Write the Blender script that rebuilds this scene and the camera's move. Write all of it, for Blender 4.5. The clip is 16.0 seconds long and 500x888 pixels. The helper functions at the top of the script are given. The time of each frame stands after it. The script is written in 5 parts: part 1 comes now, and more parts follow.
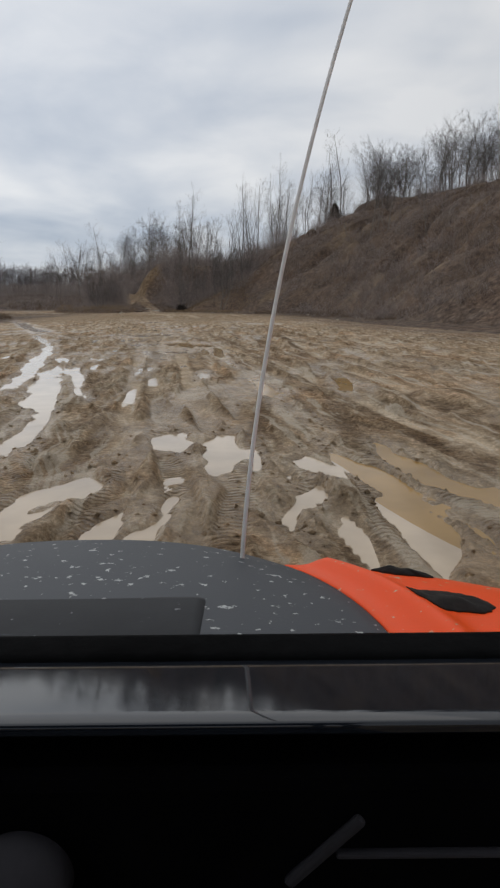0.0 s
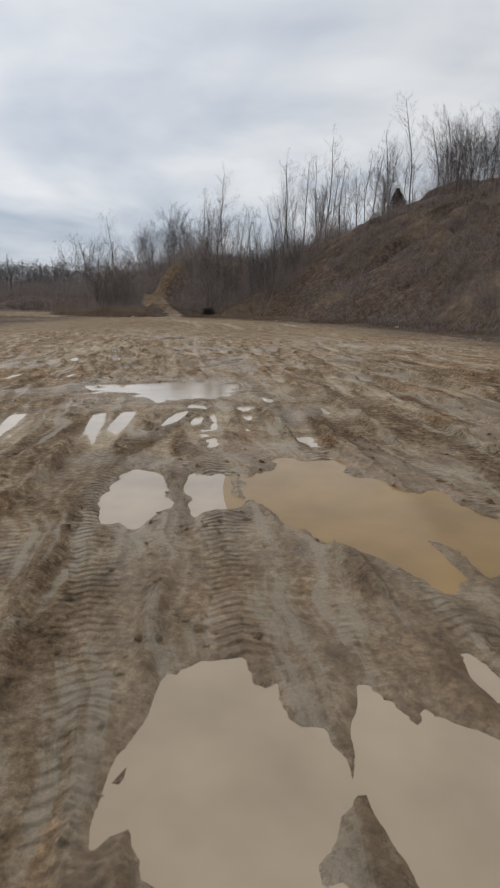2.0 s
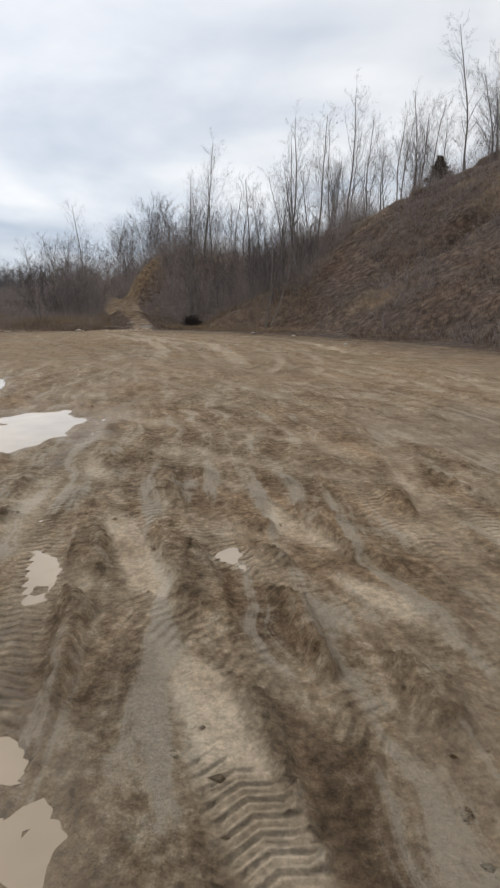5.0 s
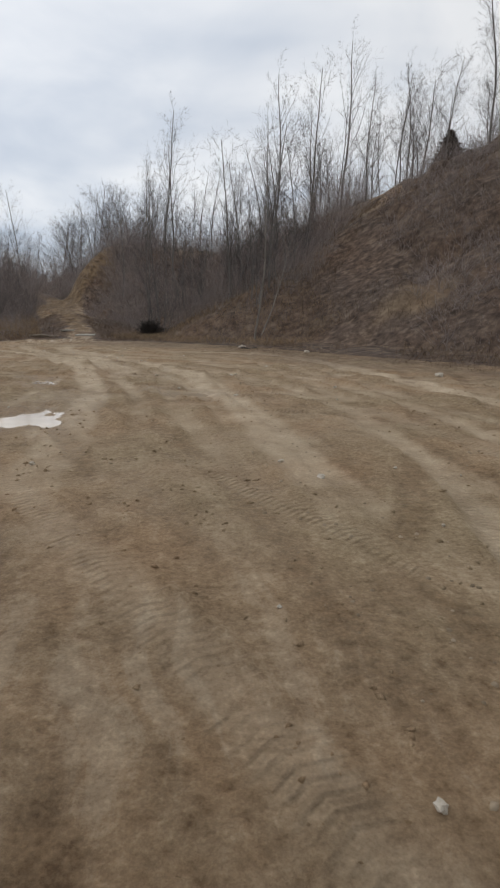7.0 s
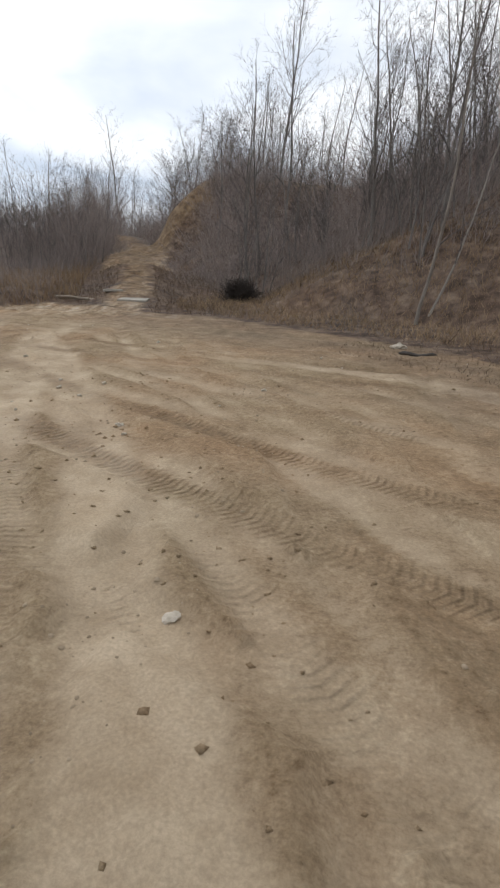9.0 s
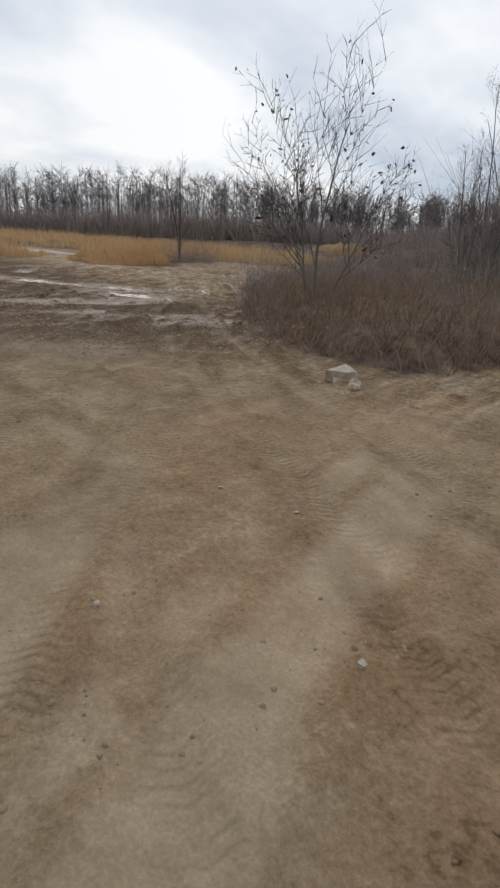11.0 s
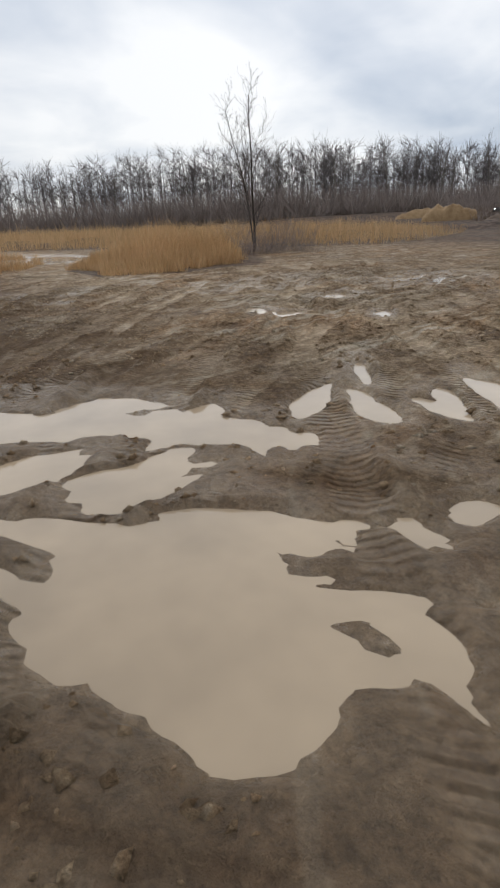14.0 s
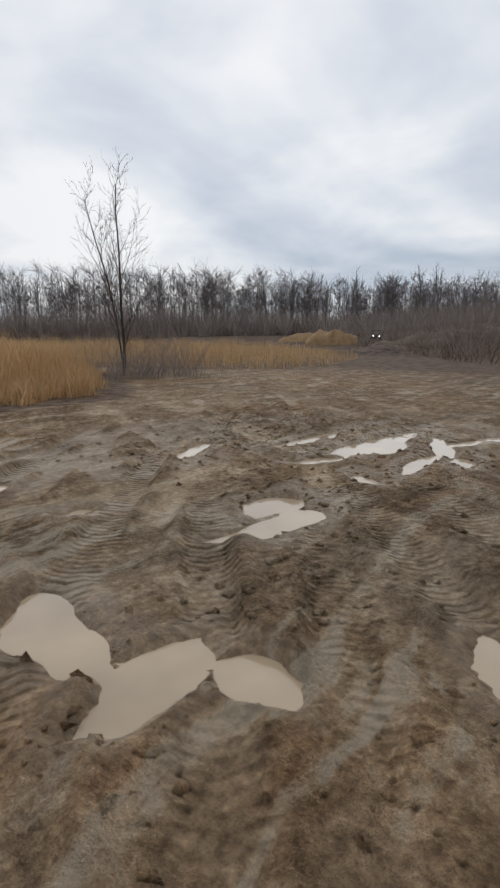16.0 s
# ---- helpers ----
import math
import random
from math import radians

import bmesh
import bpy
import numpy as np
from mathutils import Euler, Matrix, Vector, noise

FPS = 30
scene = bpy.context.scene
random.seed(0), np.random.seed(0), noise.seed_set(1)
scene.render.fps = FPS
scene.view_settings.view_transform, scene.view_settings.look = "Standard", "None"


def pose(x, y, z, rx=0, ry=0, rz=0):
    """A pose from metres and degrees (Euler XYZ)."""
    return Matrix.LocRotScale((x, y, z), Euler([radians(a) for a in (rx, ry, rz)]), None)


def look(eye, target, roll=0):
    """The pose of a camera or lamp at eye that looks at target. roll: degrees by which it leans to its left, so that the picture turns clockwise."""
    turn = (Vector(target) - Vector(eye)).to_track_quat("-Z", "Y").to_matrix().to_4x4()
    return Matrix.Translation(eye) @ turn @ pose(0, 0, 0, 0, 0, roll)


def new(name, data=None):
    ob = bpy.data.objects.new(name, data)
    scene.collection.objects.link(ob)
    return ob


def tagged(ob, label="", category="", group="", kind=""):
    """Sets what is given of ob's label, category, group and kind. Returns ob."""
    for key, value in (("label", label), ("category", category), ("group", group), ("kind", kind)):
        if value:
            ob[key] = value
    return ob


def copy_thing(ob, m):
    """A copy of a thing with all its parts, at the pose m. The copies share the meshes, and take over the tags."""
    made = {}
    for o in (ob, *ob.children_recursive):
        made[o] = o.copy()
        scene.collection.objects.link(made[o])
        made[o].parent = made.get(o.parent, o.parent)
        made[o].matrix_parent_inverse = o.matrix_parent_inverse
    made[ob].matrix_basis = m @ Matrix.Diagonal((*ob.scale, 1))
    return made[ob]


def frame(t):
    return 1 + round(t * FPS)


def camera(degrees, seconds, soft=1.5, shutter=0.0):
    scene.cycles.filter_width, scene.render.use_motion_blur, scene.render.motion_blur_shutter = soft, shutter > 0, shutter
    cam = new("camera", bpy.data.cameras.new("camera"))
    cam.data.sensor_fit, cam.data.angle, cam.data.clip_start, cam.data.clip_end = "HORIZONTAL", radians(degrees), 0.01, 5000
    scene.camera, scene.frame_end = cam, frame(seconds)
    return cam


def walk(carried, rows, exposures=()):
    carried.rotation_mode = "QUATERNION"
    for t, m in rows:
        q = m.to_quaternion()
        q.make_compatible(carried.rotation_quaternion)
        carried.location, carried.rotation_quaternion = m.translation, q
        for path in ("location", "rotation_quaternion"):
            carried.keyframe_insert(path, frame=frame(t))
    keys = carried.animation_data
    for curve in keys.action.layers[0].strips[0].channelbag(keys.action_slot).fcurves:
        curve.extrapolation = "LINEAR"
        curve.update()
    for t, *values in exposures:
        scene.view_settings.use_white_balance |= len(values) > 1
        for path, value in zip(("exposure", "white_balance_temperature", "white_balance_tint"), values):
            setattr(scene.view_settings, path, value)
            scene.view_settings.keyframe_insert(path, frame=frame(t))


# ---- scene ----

# ------------------------------------------------------------ camera
cam = camera(47.3, 16.0, soft=2.3)
PATH = [
    (0, (9.487, 12.153, 1.811), (8.467, 21.793, -0.647), -0.54),
    (0.5, (8.516, 16.753, 1.775), (6.620, 26.289, -0.565), -2.65),
    (1, (6.873, 21.800, 1.711), (4.364, 31.241, -0.426), -1.24),
    (1.5, (5.238, 26.963, 1.630), (3.375, 36.548, -0.528), 2.06),
    (2, (3.875, 31.365, 1.744), (2.622, 40.993, -0.650), 0.67),
    (2.5, (2.954, 35.498, 1.761), (2.034, 45.181, -0.559), 0.11),
    (3, (2.430, 39.239, 1.861), (1.835, 48.866, -0.780), -1.22),
    (3.5, (1.999, 42.972, 1.658), (1.901, 52.550, -1.214), 4.48),
    (4, (1.756, 46.196, 1.872), (1.692, 55.983, -0.183), -0.09),
    (4.5, (1.198, 49.411, 1.724), (0.496, 59.104, -0.631), 2.05),
    (4.7, (0.920, 50.724, 1.736), (-0.247, 60.380, -0.588), -0.14),
    (6.8, (-2.279, 64.513, 1.567), (-3.566, 74.170, -0.688), 1.02),
    (7, (-2.547, 65.778, 1.571), (-3.008, 75.518, -0.646), 0.36),
    (7.5, (-2.669, 69.260, 1.840), (-1.855, 78.898, -0.702), -0.18),
    (8, (-2.717, 72.767, 1.683), (-2.564, 82.387, -1.041), -0.74),
    (8.5, (-3.306, 76.534, 1.619), (-4.369, 86.149, -0.915), 0.04),
    (9, (-4.426, 80.076, 1.732), (-6.678, 89.347, -1.264), 2.23),
    (9.5, (-6.010, 83.375, 1.712), (-10.187, 92.141, -0.678), -1.53),
    (10, (-7.887, 85.994, 1.962), (-13.905, 93.608, -0.450), -0.76),
    (12.3, (-19.536, 93.796, 1.785), (-28.540, 97.196, -0.927), 1.27),
    (12.5, (-20.771, 94.147, 1.908), (-29.963, 97.834, 0.519), 1.58),
    (13, (-23.659, 95.200, 2.029), (-32.673, 99.029, 0.005), -0.90),
    (13.5, (-26.353, 96.383, 1.730), (-34.519, 100.198, -2.599), -1.29),
    (14, (-28.400, 97.489, 1.405), (-36.471, 102.135, -2.239), -2.45),
    (14.5, (-29.950, 98.372, 1.308), (-37.867, 103.512, -1.994), -0.76),
    (15, (-31.559, 99.438, 1.335), (-39.319, 105.239, -1.139), 1.08),
    (15.5, (-32.973, 100.478, 1.258), (-40.495, 106.599, -1.181), 0.19),
    (16, (-34.420, 101.713, 1.345), (-41.712, 108.306, -0.486), -0.12),
]
LIGHTNESS = ((0, -0.2), (1, -0.2), (1.6, -0.25), (2.3, -0.12), (3, -0.15), (3.6, 0.05), (4.7, 0.1), (7, 0.0), (8, 0.42), (8.5, 0.5), (9.2, 0.3), (10, -0.05), (12.5, 0.1), (13, -0.15), (13.5, -0.4), (14, 0.02), (14.5, -0.02), (15, -0.07), (16, -0.12))
walk(cam, [(t, look(eye, target, roll)) for t, eye, target, roll in PATH], LIGHTNESS)

# ------------------------------------------------------------ sky and sun
SUN_UP, SUN_ROUND = 40.0, -50.0
world = bpy.data.worlds.new("overcast_sky")
scene.world = world
world.use_nodes = True
wt = world.node_tree
wt.nodes.clear()


def wn(kind, **values):
    n = wt.nodes.new(kind)
    for k, v in values.items():
        n.inputs[k].default_value = v
    return n


w_out = wn("ShaderNodeOutputWorld")
w_bg = wn("ShaderNodeBackground", Strength=1.0)
w_sky = wn("ShaderNodeTexSky")
w_sky.sky_type, w_sky.sun_disc = "NISHITA", False
w_sky.sun_elevation, w_sky.sun_rotation = radians(SUN_UP), radians(SUN_ROUND)
w_dim = wn("ShaderNodeMix")
w_dim.data_type, w_dim.blend_type = "RGBA", "MULTIPLY"
w_dim.inputs[0].default_value = 1.0
w_dim.inputs[7].default_value = (0.06, 0.06, 0.06, 1)
wt.links.new(w_sky.outputs[0], w_dim.inputs[6])
w_co = wn("ShaderNodeTexCoord")
w_sep = wn("ShaderNodeSeparateXYZ")
wt.links.new(w_co.outputs["Generated"], w_sep.inputs[0])
w_add = wn("ShaderNodeMath")
w_add.operation = "ADD"
w_abs = wn("ShaderNodeMath")
w_abs.operation = "ABSOLUTE"
wt.links.new(w_sep.outputs[2], w_abs.inputs[0])
wt.links.new(w_abs.outputs[0], w_add.inputs[0])
w_add.inputs[1].default_value = 0.22
w_div = wn("ShaderNodeVectorMath")
w_div.operation = "DIVIDE"
wt.links.new(w_co.outputs["Generated"], w_div.inputs[0])
wt.links.new(w_add.outputs[0], w_div.inputs[1])
w_n1 = wn("ShaderNodeTexNoise", Scale=0.62, Detail=4.5, Roughness=0.5, Distortion=0.5)
w_n2 = wn("ShaderNodeTexNoise", Scale=1.7, Detail=5.0, Roughness=0.5, Distortion=0.3)
wt.links.new(w_div.outputs[0], w_n1.inputs["Vector"])
wt.links.new(w_div.outputs[0], w_n2.inputs["Vector"])
w_r1 = wn("ShaderNodeValToRGB")
for n_el, (p, c) in enumerate(((0.37, (0.36, 0.43, 0.54)), (0.49, (0.60, 0.645, 0.715)), (0.59, (0.86, 0.87, 0.885)))):
    e = w_r1.color_ramp.elements[n_el] if n_el < 2 else w_r1.color_ramp.elements.new(p)
    e.position, e.color = p, (*c, 1)
w_mixn = wn("ShaderNodeMix")
w_mixn.inputs[0].default_value = 0.3
wt.links.new(w_n1.outputs[0], w_mixn.inputs[2])
wt.links.new(w_n2.outputs[0], w_mixn.inputs[3])
wt.links.new(w_mixn.outputs[0], w_r1.inputs[0])
w_fin = wn("ShaderNodeMix")
w_fin.data_type = "RGBA"
w_fin.inputs[0].default_value = 0.88
wt.links.new(w_dim.outputs[2], w_fin.inputs[6])
wt.links.new(w_r1.outputs[0], w_fin.inputs[7])
# the veil is brighter round the hidden sun
w_dot = wn("ShaderNodeVectorMath")
w_dot.operation = "DOT_PRODUCT"
up, rd = radians(SUN_UP), radians(SUN_ROUND)
w_dot.inputs[1].default_value = (math.sin(rd) * math.cos(up), math.cos(rd) * math.cos(up), math.sin(up))
wt.links.new(w_co.outputs["Generated"], w_dot.inputs[0])
w_lobe = wn("ShaderNodeMapRange")
w_lobe.interpolation_type = "SMOOTHSTEP"
for k, v in ((1, 0.35), (2, 1.0), (3, 0.97), (4, 1.22)):
    w_lobe.inputs[k].default_value = v
wt.links.new(w_dot.outputs["Value"], w_lobe.inputs[0])
wt.links.new(w_lobe.outputs[0], w_bg.inputs[1])
wt.links.new(w_fin.outputs[2], w_bg.inputs[0])
wt.links.new(w_bg.outputs[0], w_out.inputs[0])

sun = new("sun", bpy.data.lights.new("sun", "SUN"))
sun.data.energy, sun.data.angle, sun.data.color = 0.8, radians(110), (1.0, 0.96, 0.9)
sun.matrix_world = look((0, 0, 60), (math.sin(radians(SUN_ROUND)) * -30, math.cos(radians(SUN_ROUND)) * -30, 60 - 30 * math.tan(radians(SUN_UP))))



# ------------------------------------------------------------ materials
class Mat:
    """A node material with a principled shader and short ways to add noise, ramps and bumps."""

    def __init__(self, name, rough=0.8, color=(0.5, 0.5, 0.5), metal=0.0, spec=0.5):
        self.m = bpy.data.materials.new(name)
        self.m.use_nodes = True
        self.t = self.m.node_tree
        self.b = self.t.nodes["Principled BSDF"]
        self.b.inputs["Roughness"].default_value = rough
        self.b.inputs["Base Color"].default_value = (*color, 1)
        self.b.inputs["Metallic"].default_value = metal
        self.b.inputs["Specular IOR Level"].default_value = spec

    def node(self, kind, **values):
        n = self.t.nodes.new(kind)
        for k, v in values.items():
            n.inputs[k].default_value = v
        return n

    def link(self, a, b):
        self.t.links.new(a, b)

    def coords(self):
        return self.node("ShaderNodeTexCoord").outputs["Object"]

    def noise(self, scale, detail=4.0, rough=0.55, co=None, stretch=None):
        n = self.node("ShaderNodeTexNoise", Scale=scale, Detail=detail, Roughness=rough)
        co = co or self.coords()
        if stretch:
            mp = self.node("ShaderNodeMapping", Scale=stretch)
            self.link(co, mp.inputs[0])
            co = mp.outputs[0]
        self.link(co, n.inputs["Vector"])
        return n.outputs[0]

    def ramp(self, value, *stops):
        r = self.node("ShaderNodeValToRGB")
        for i, (p, c) in enumerate(stops):
            e = r.color_ramp.elements[i] if i < 2 else r.color_ramp.elements.new(p)
            e.position, e.color = p, (*c, 1) if isinstance(c, tuple) else (c, c, c, 1)
        self.link(value, r.inputs[0])
        return r.outputs[0]

    def mix(self, f, a, b, blend="MIX"):
        n = self.node("ShaderNodeMix")
        n.data_type, n.blend_type = "RGBA", blend
        for k, v in ((0, f), (6, a), (7, b)):
            if isinstance(v, tuple):
                n.inputs[k].default_value = (*v, 1)
            elif isinstance(v, (int, float)):
                n.inputs[k].default_value = v
            else:
                self.link(v, n.inputs[k])
        return n.outputs[2]

    def math(self, op, a, b=0.0):
        n = self.node("ShaderNodeMath")
        n.operation = op
        for k, v in ((0, a), (1, b)):
            if isinstance(v, (int, float)):
                n.inputs[k].default_value = v
            else:
                self.link(v, n.inputs[k])
        return n.outputs[0]

    def attr(self, name):
        n = self.node("ShaderNodeAttribute")
        n.attribute_name = name
        return n.outputs["Fac"]

    def bump(self, height, strength=0.5, distance=0.02, after=None):
        n = self.node("ShaderNodeBump", Strength=strength, Distance=distance)
        self.link(height, n.inputs["Height"])
        if after:
            self.link(after, n.inputs["Normal"])
        return n.outputs[0]

    def set(self, **sockets):
        for k, v in sockets.items():
            self.link(v, self.b.inputs[k.replace("_", " ")])
        return self.m


def mud_material():
    m = Mat("mud_ground", 0.6)
    co = m.coords()
    warp = m.node("ShaderNodeTexNoise", Scale=0.5, Detail=3.0)
    m.link(co, warp.inputs["Vector"])
    bent = m.node("ShaderNodeVectorMath")
    bent.operation = "MULTIPLY_ADD"
    m.link(warp.outputs["Color"], bent.inputs[0])
    bent.inputs[1].default_value = (0.9, 0.9, 0.0)
    m.link(co, bent.inputs[2])

    def streaks(way, across, along, detail):
        turn = m.node("ShaderNodeMapping", Rotation=(0, 0, -radians(way)))
        m.link(bent.outputs[0], turn.inputs[0])
        return m.noise(1.0, detail, 0.6, turn.outputs[0], (along, across, 1.0))

    north = m.attr("dark_soil")
    big = m.noise(0.3, 5, 0.6, co)
    mid = m.noise(1.6, 7, 0.65, co)
    fine = m.noise(10, 9, 0.78, co)
    grit = m.noise(55, 4, 0.65, co)
    line_s = m.mix(north, streaks(106, 5.0, 0.2, 6), streaks(146, 5.0, 0.2, 6))
    line_x = m.mix(m.ramp(big, (0.45, 0.0), (0.55, 1.0)), streaks(86, 3.8, 0.2, 5), streaks(126, 3.8, 0.2, 5))
    line = m.mix(0.45, line_s, line_x)
    wet, dry, grass, sand, band = m.attr("wet"), m.attr("dry"), m.attr("weeds"), m.attr("sand"), m.attr("band")
    # mud tones vary; the strong fine contrast also paints shade into small cavities
    tone = m.math("ADD", m.math("MULTIPLY", mid, 0.22), m.math("ADD", m.math("MULTIPLY", fine, 0.40), m.math("MULTIPLY", line, 0.38)))
    mud = m.ramp(tone, (0.43, (0.17, 0.102, 0.053)), (0.48, (0.345, 0.23, 0.132)), (0.52, (0.485, 0.34, 0.205)), (0.57, (0.74, 0.57, 0.385)))
    mud = m.mix(m.math("MULTIPLY", north, 0.86), mud, (0.108, 0.063, 0.034))
    tint = m.ramp(m.mix(0.5, big, line_x), (0.36, (0.90, 0.99, 1.08)), (0.52, (1.0, 1.0, 1.0)), (0.64, (1.08, 0.94, 0.82)))
    mud = m.mix(1.0, mud, tint, "MULTIPLY")
    ptone = m.math("ADD", m.math("MULTIPLY", fine, 0.26), m.math("ADD", m.math("MULTIPLY", m.mix(0.6, line, mid), 0.44), m.math("MULTIPLY", m.noise(24, 6, 0.7, co), 0.30)))
    pale = m.ramp(ptone, (0.42, (0.185, 0.12, 0.066)), (0.465, (0.27, 0.186, 0.108)), (0.53, (0.35, 0.25, 0.152)), (0.60, (0.47, 0.355, 0.228)))
    pale = m.mix(1.0, pale, m.ramp(m.noise(0.45, 4, 0.6, co), (0.34, (1.05, 0.98, 0.93)), (0.5, (1.0, 1.0, 1.0)), (0.64, (0.98, 1.01, 1.0))), "MULTIPLY")
    c = m.mix(dry, mud, pale)
    c = m.mix(m.math("MULTIPLY", band, m.math("SUBTRACT", 0.85, m.math("MULTIPLY", north, 0.65))), c, m.ramp(mid, (0.35, (0.46, 0.345, 0.225)), (0.65, (0.63, 0.50, 0.35))))
    c = m.mix(m.math("MULTIPLY", m.attr("churned"), 0.75), c, m.ramp(fine, (0.4, (0.075, 0.043, 0.022)), (0.6, (0.25, 0.15, 0.078))))
    slick = m.ramp(mid, (0.3, (0.27, 0.185, 0.105)), (0.7, (0.47, 0.345, 0.215)))
    c = m.mix(m.math("MULTIPLY", wet, 0.6), c, slick)
    open_mud = m.math("SUBTRACT", 1.0, m.math("MAXIMUM", dry, m.math("MAXIMUM", grass, sand)))
    # crumb-sized tone variation, with the shade between lumps painted into the colour
    crumbs = m.ramp(m.noise(19, 7, 0.7, co), (0.38, 0.55), (0.5, 1.0), (0.62, 1.4))
    c = m.mix(m.math("MULTIPLY", open_mud, 0.55), c, m.mix(1.0, c, crumbs, "MULTIPLY"))
    slurry = m.math("ADD", m.math("MULTIPLY", line_s, 0.55), m.math("ADD", m.math("MULTIPLY", m.noise(0.8, 5, 0.6, co), 0.3), m.math("MULTIPLY", fine, 0.15)))
    slurry = m.math("MULTIPLY", m.math("MULTIPLY", m.ramp(slurry, (0.527, 0.0), (0.575, 1.0)), open_mud), m.math("SUBTRACT", 1.0, m.math("MULTIPLY", north, 0.8)))
    c = m.mix(m.math("MULTIPLY", slurry, 0.75), c, (0.55, 0.445, 0.315))
    litter = m.noise(3.2, 7, 0.72, co)
    straw = m.ramp(m.mix(0.6, litter, mid), (0.38, (0.042, 0.030, 0.024)), (0.47, (0.090, 0.064, 0.050)), (0.54, (0.128, 0.093, 0.070)), (0.63, (0.20, 0.152, 0.113)))
    straw = m.mix(1.0, straw, m.ramp(big, (0.35, (0.92, 0.94, 0.98)), (0.65, (1.1, 0.99, 0.9))), "MULTIPLY")
    c = m.mix(grass, c, straw)
    orange = m.ramp(m.mix(0.5, mid, fine), (0.41, (0.075, 0.047, 0.027)), (0.5, (0.18, 0.114, 0.060)), (0.59, (0.31, 0.213, 0.122)))
    c = m.mix(sand, c, orange)
    c = m.mix(0.45, c, m.ramp(grit, (0.34, 0.68), (0.66, 1.24)), "MULTIPLY")
    soak = m.math("MULTIPLY", m.ramp(m.mix(0.5, m.noise(0.9, 5, 0.6, co), line), (0.47, 0.0), (0.58, 1.0)), m.math("SUBTRACT", 1.0, m.math("MAXIMUM", dry, grass)))
    damp = m.math("MAXIMUM", m.math("MAXIMUM", wet, m.math("MULTIPLY", slurry, 0.55)), m.math("MULTIPLY", soak, 0.3))
    r = m.math("SUBTRACT", 0.85, m.math("MULTIPLY", damp, 0.62))
    r = m.math("ADD", r, m.math("MULTIPLY", m.math("SUBTRACT", fine, 0.5), 0.5))
    r = m.math("MAXIMUM", r, 0.16)
    spec = m.math("ADD", 0.10, m.math("MULTIPLY", damp, 0.32))
    u, v, tr = m.attr("tread_u"), m.attr("tread_v"), m.attr("tread")
    lug = m.math("SINE", m.math("MULTIPLY", m.math("ADD", u, m.math("MULTIPLY", m.math("ABSOLUTE", v), 0.35)), 82.0))
    lug = m.math("MULTIPLY", lug, m.math("MULTIPLY", m.math("MULTIPLY", tr, m.math("SUBTRACT", 1.0, m.math("MULTIPLY", dry, 0.25))), m.ramp(m.noise(2.2, 4, 0.6, co), (0.38, 0.15), (0.6, 1.0))))
    calm = m.math("SUBTRACT", 1.0, m.math("MAXIMUM", m.math("MULTIPLY", wet, 0.5), m.math("MAXIMUM", m.math("MULTIPLY", band, 0.85), m.math("MULTIPLY", m.math("MAXIMUM", m.math("MULTIPLY", dry, 2.5), m.math("MULTIPLY", grass, 2.7)), 0.3))))
    lumps = m.node("ShaderNodeTexVoronoi", Scale=8.0)
    lumps.feature = "SMOOTH_F1"
    m.link(m.mix(0.12, co, m.node("ShaderNodeTexNoise", Scale=6.0).outputs["Color"], "ADD"), lumps.inputs["Vector"])
    n0 = m.bump(m.math("MULTIPLY", line, calm), 1.0, 0.05)
    n1 = m.bump(m.math("MULTIPLY", m.math("SUBTRACT", fine, m.math("MULTIPLY", lumps.outputs["Distance"], 0.5)), calm), 1.0, 0.075, n0)
    n2 = m.bump(m.math("MULTIPLY", grit, calm), 0.9, 0.014, n1)
    n3 = m.bump(lug, 1.0, 0.03, n2)
    return m.set(Base_Color=c, Roughness=r, Normal=n3, Specular_IOR_Level=spec)


def water_material(name, murk, spec=0.6):
    m = Mat(name, 0.09, murk, spec=spec)
    co = m.coords()
    c = m.mix(m.ramp(m.noise(1.5, 3, 0.5, co), (0.3, 0.0), (0.7, 1.0)), tuple(v * 0.82 for v in murk), tuple(v * 1.12 for v in murk))
    return m.set(Base_Color=c, Normal=m.bump(m.noise(9, 2, 0.5, co), 0.06, 0.01))


def grainy(name, dark, light, scale, rough=0.85, strength=0.4, distance=0.01, stretch=None, spec=0.3):
    m = Mat(name, rough, spec=spec)
    co = m.coords()
    n = m.noise(scale, 5, 0.6, co, stretch)
    b = m.noise(scale * 0.12, 3, 0.5, co)
    c = m.mix(0.5, m.ramp(n, (0.3, dark), (0.7, light)), m.ramp(b, (0.3, tuple(0.7 * v for v in dark)), (0.7, light)))
    return m.set(Base_Color=c, Normal=m.bump(n, strength, distance))


def varied(name, dark, light, rough=0.9):
    """For the joined pieces of loose growth: every piece its own tone."""
    m = Mat(name, rough, spec=0.2)
    g = m.node("ShaderNodeNewGeometry").outputs["Random Per Island"]
    patch = m.noise(0.22, 4, 0.6)
    c = m.mix(0.45, m.ramp(g, (0.0, dark), (1.0, light)), m.ramp(patch, (0.32, dark), (0.68, light)))
    return m.set(Base_Color=c)


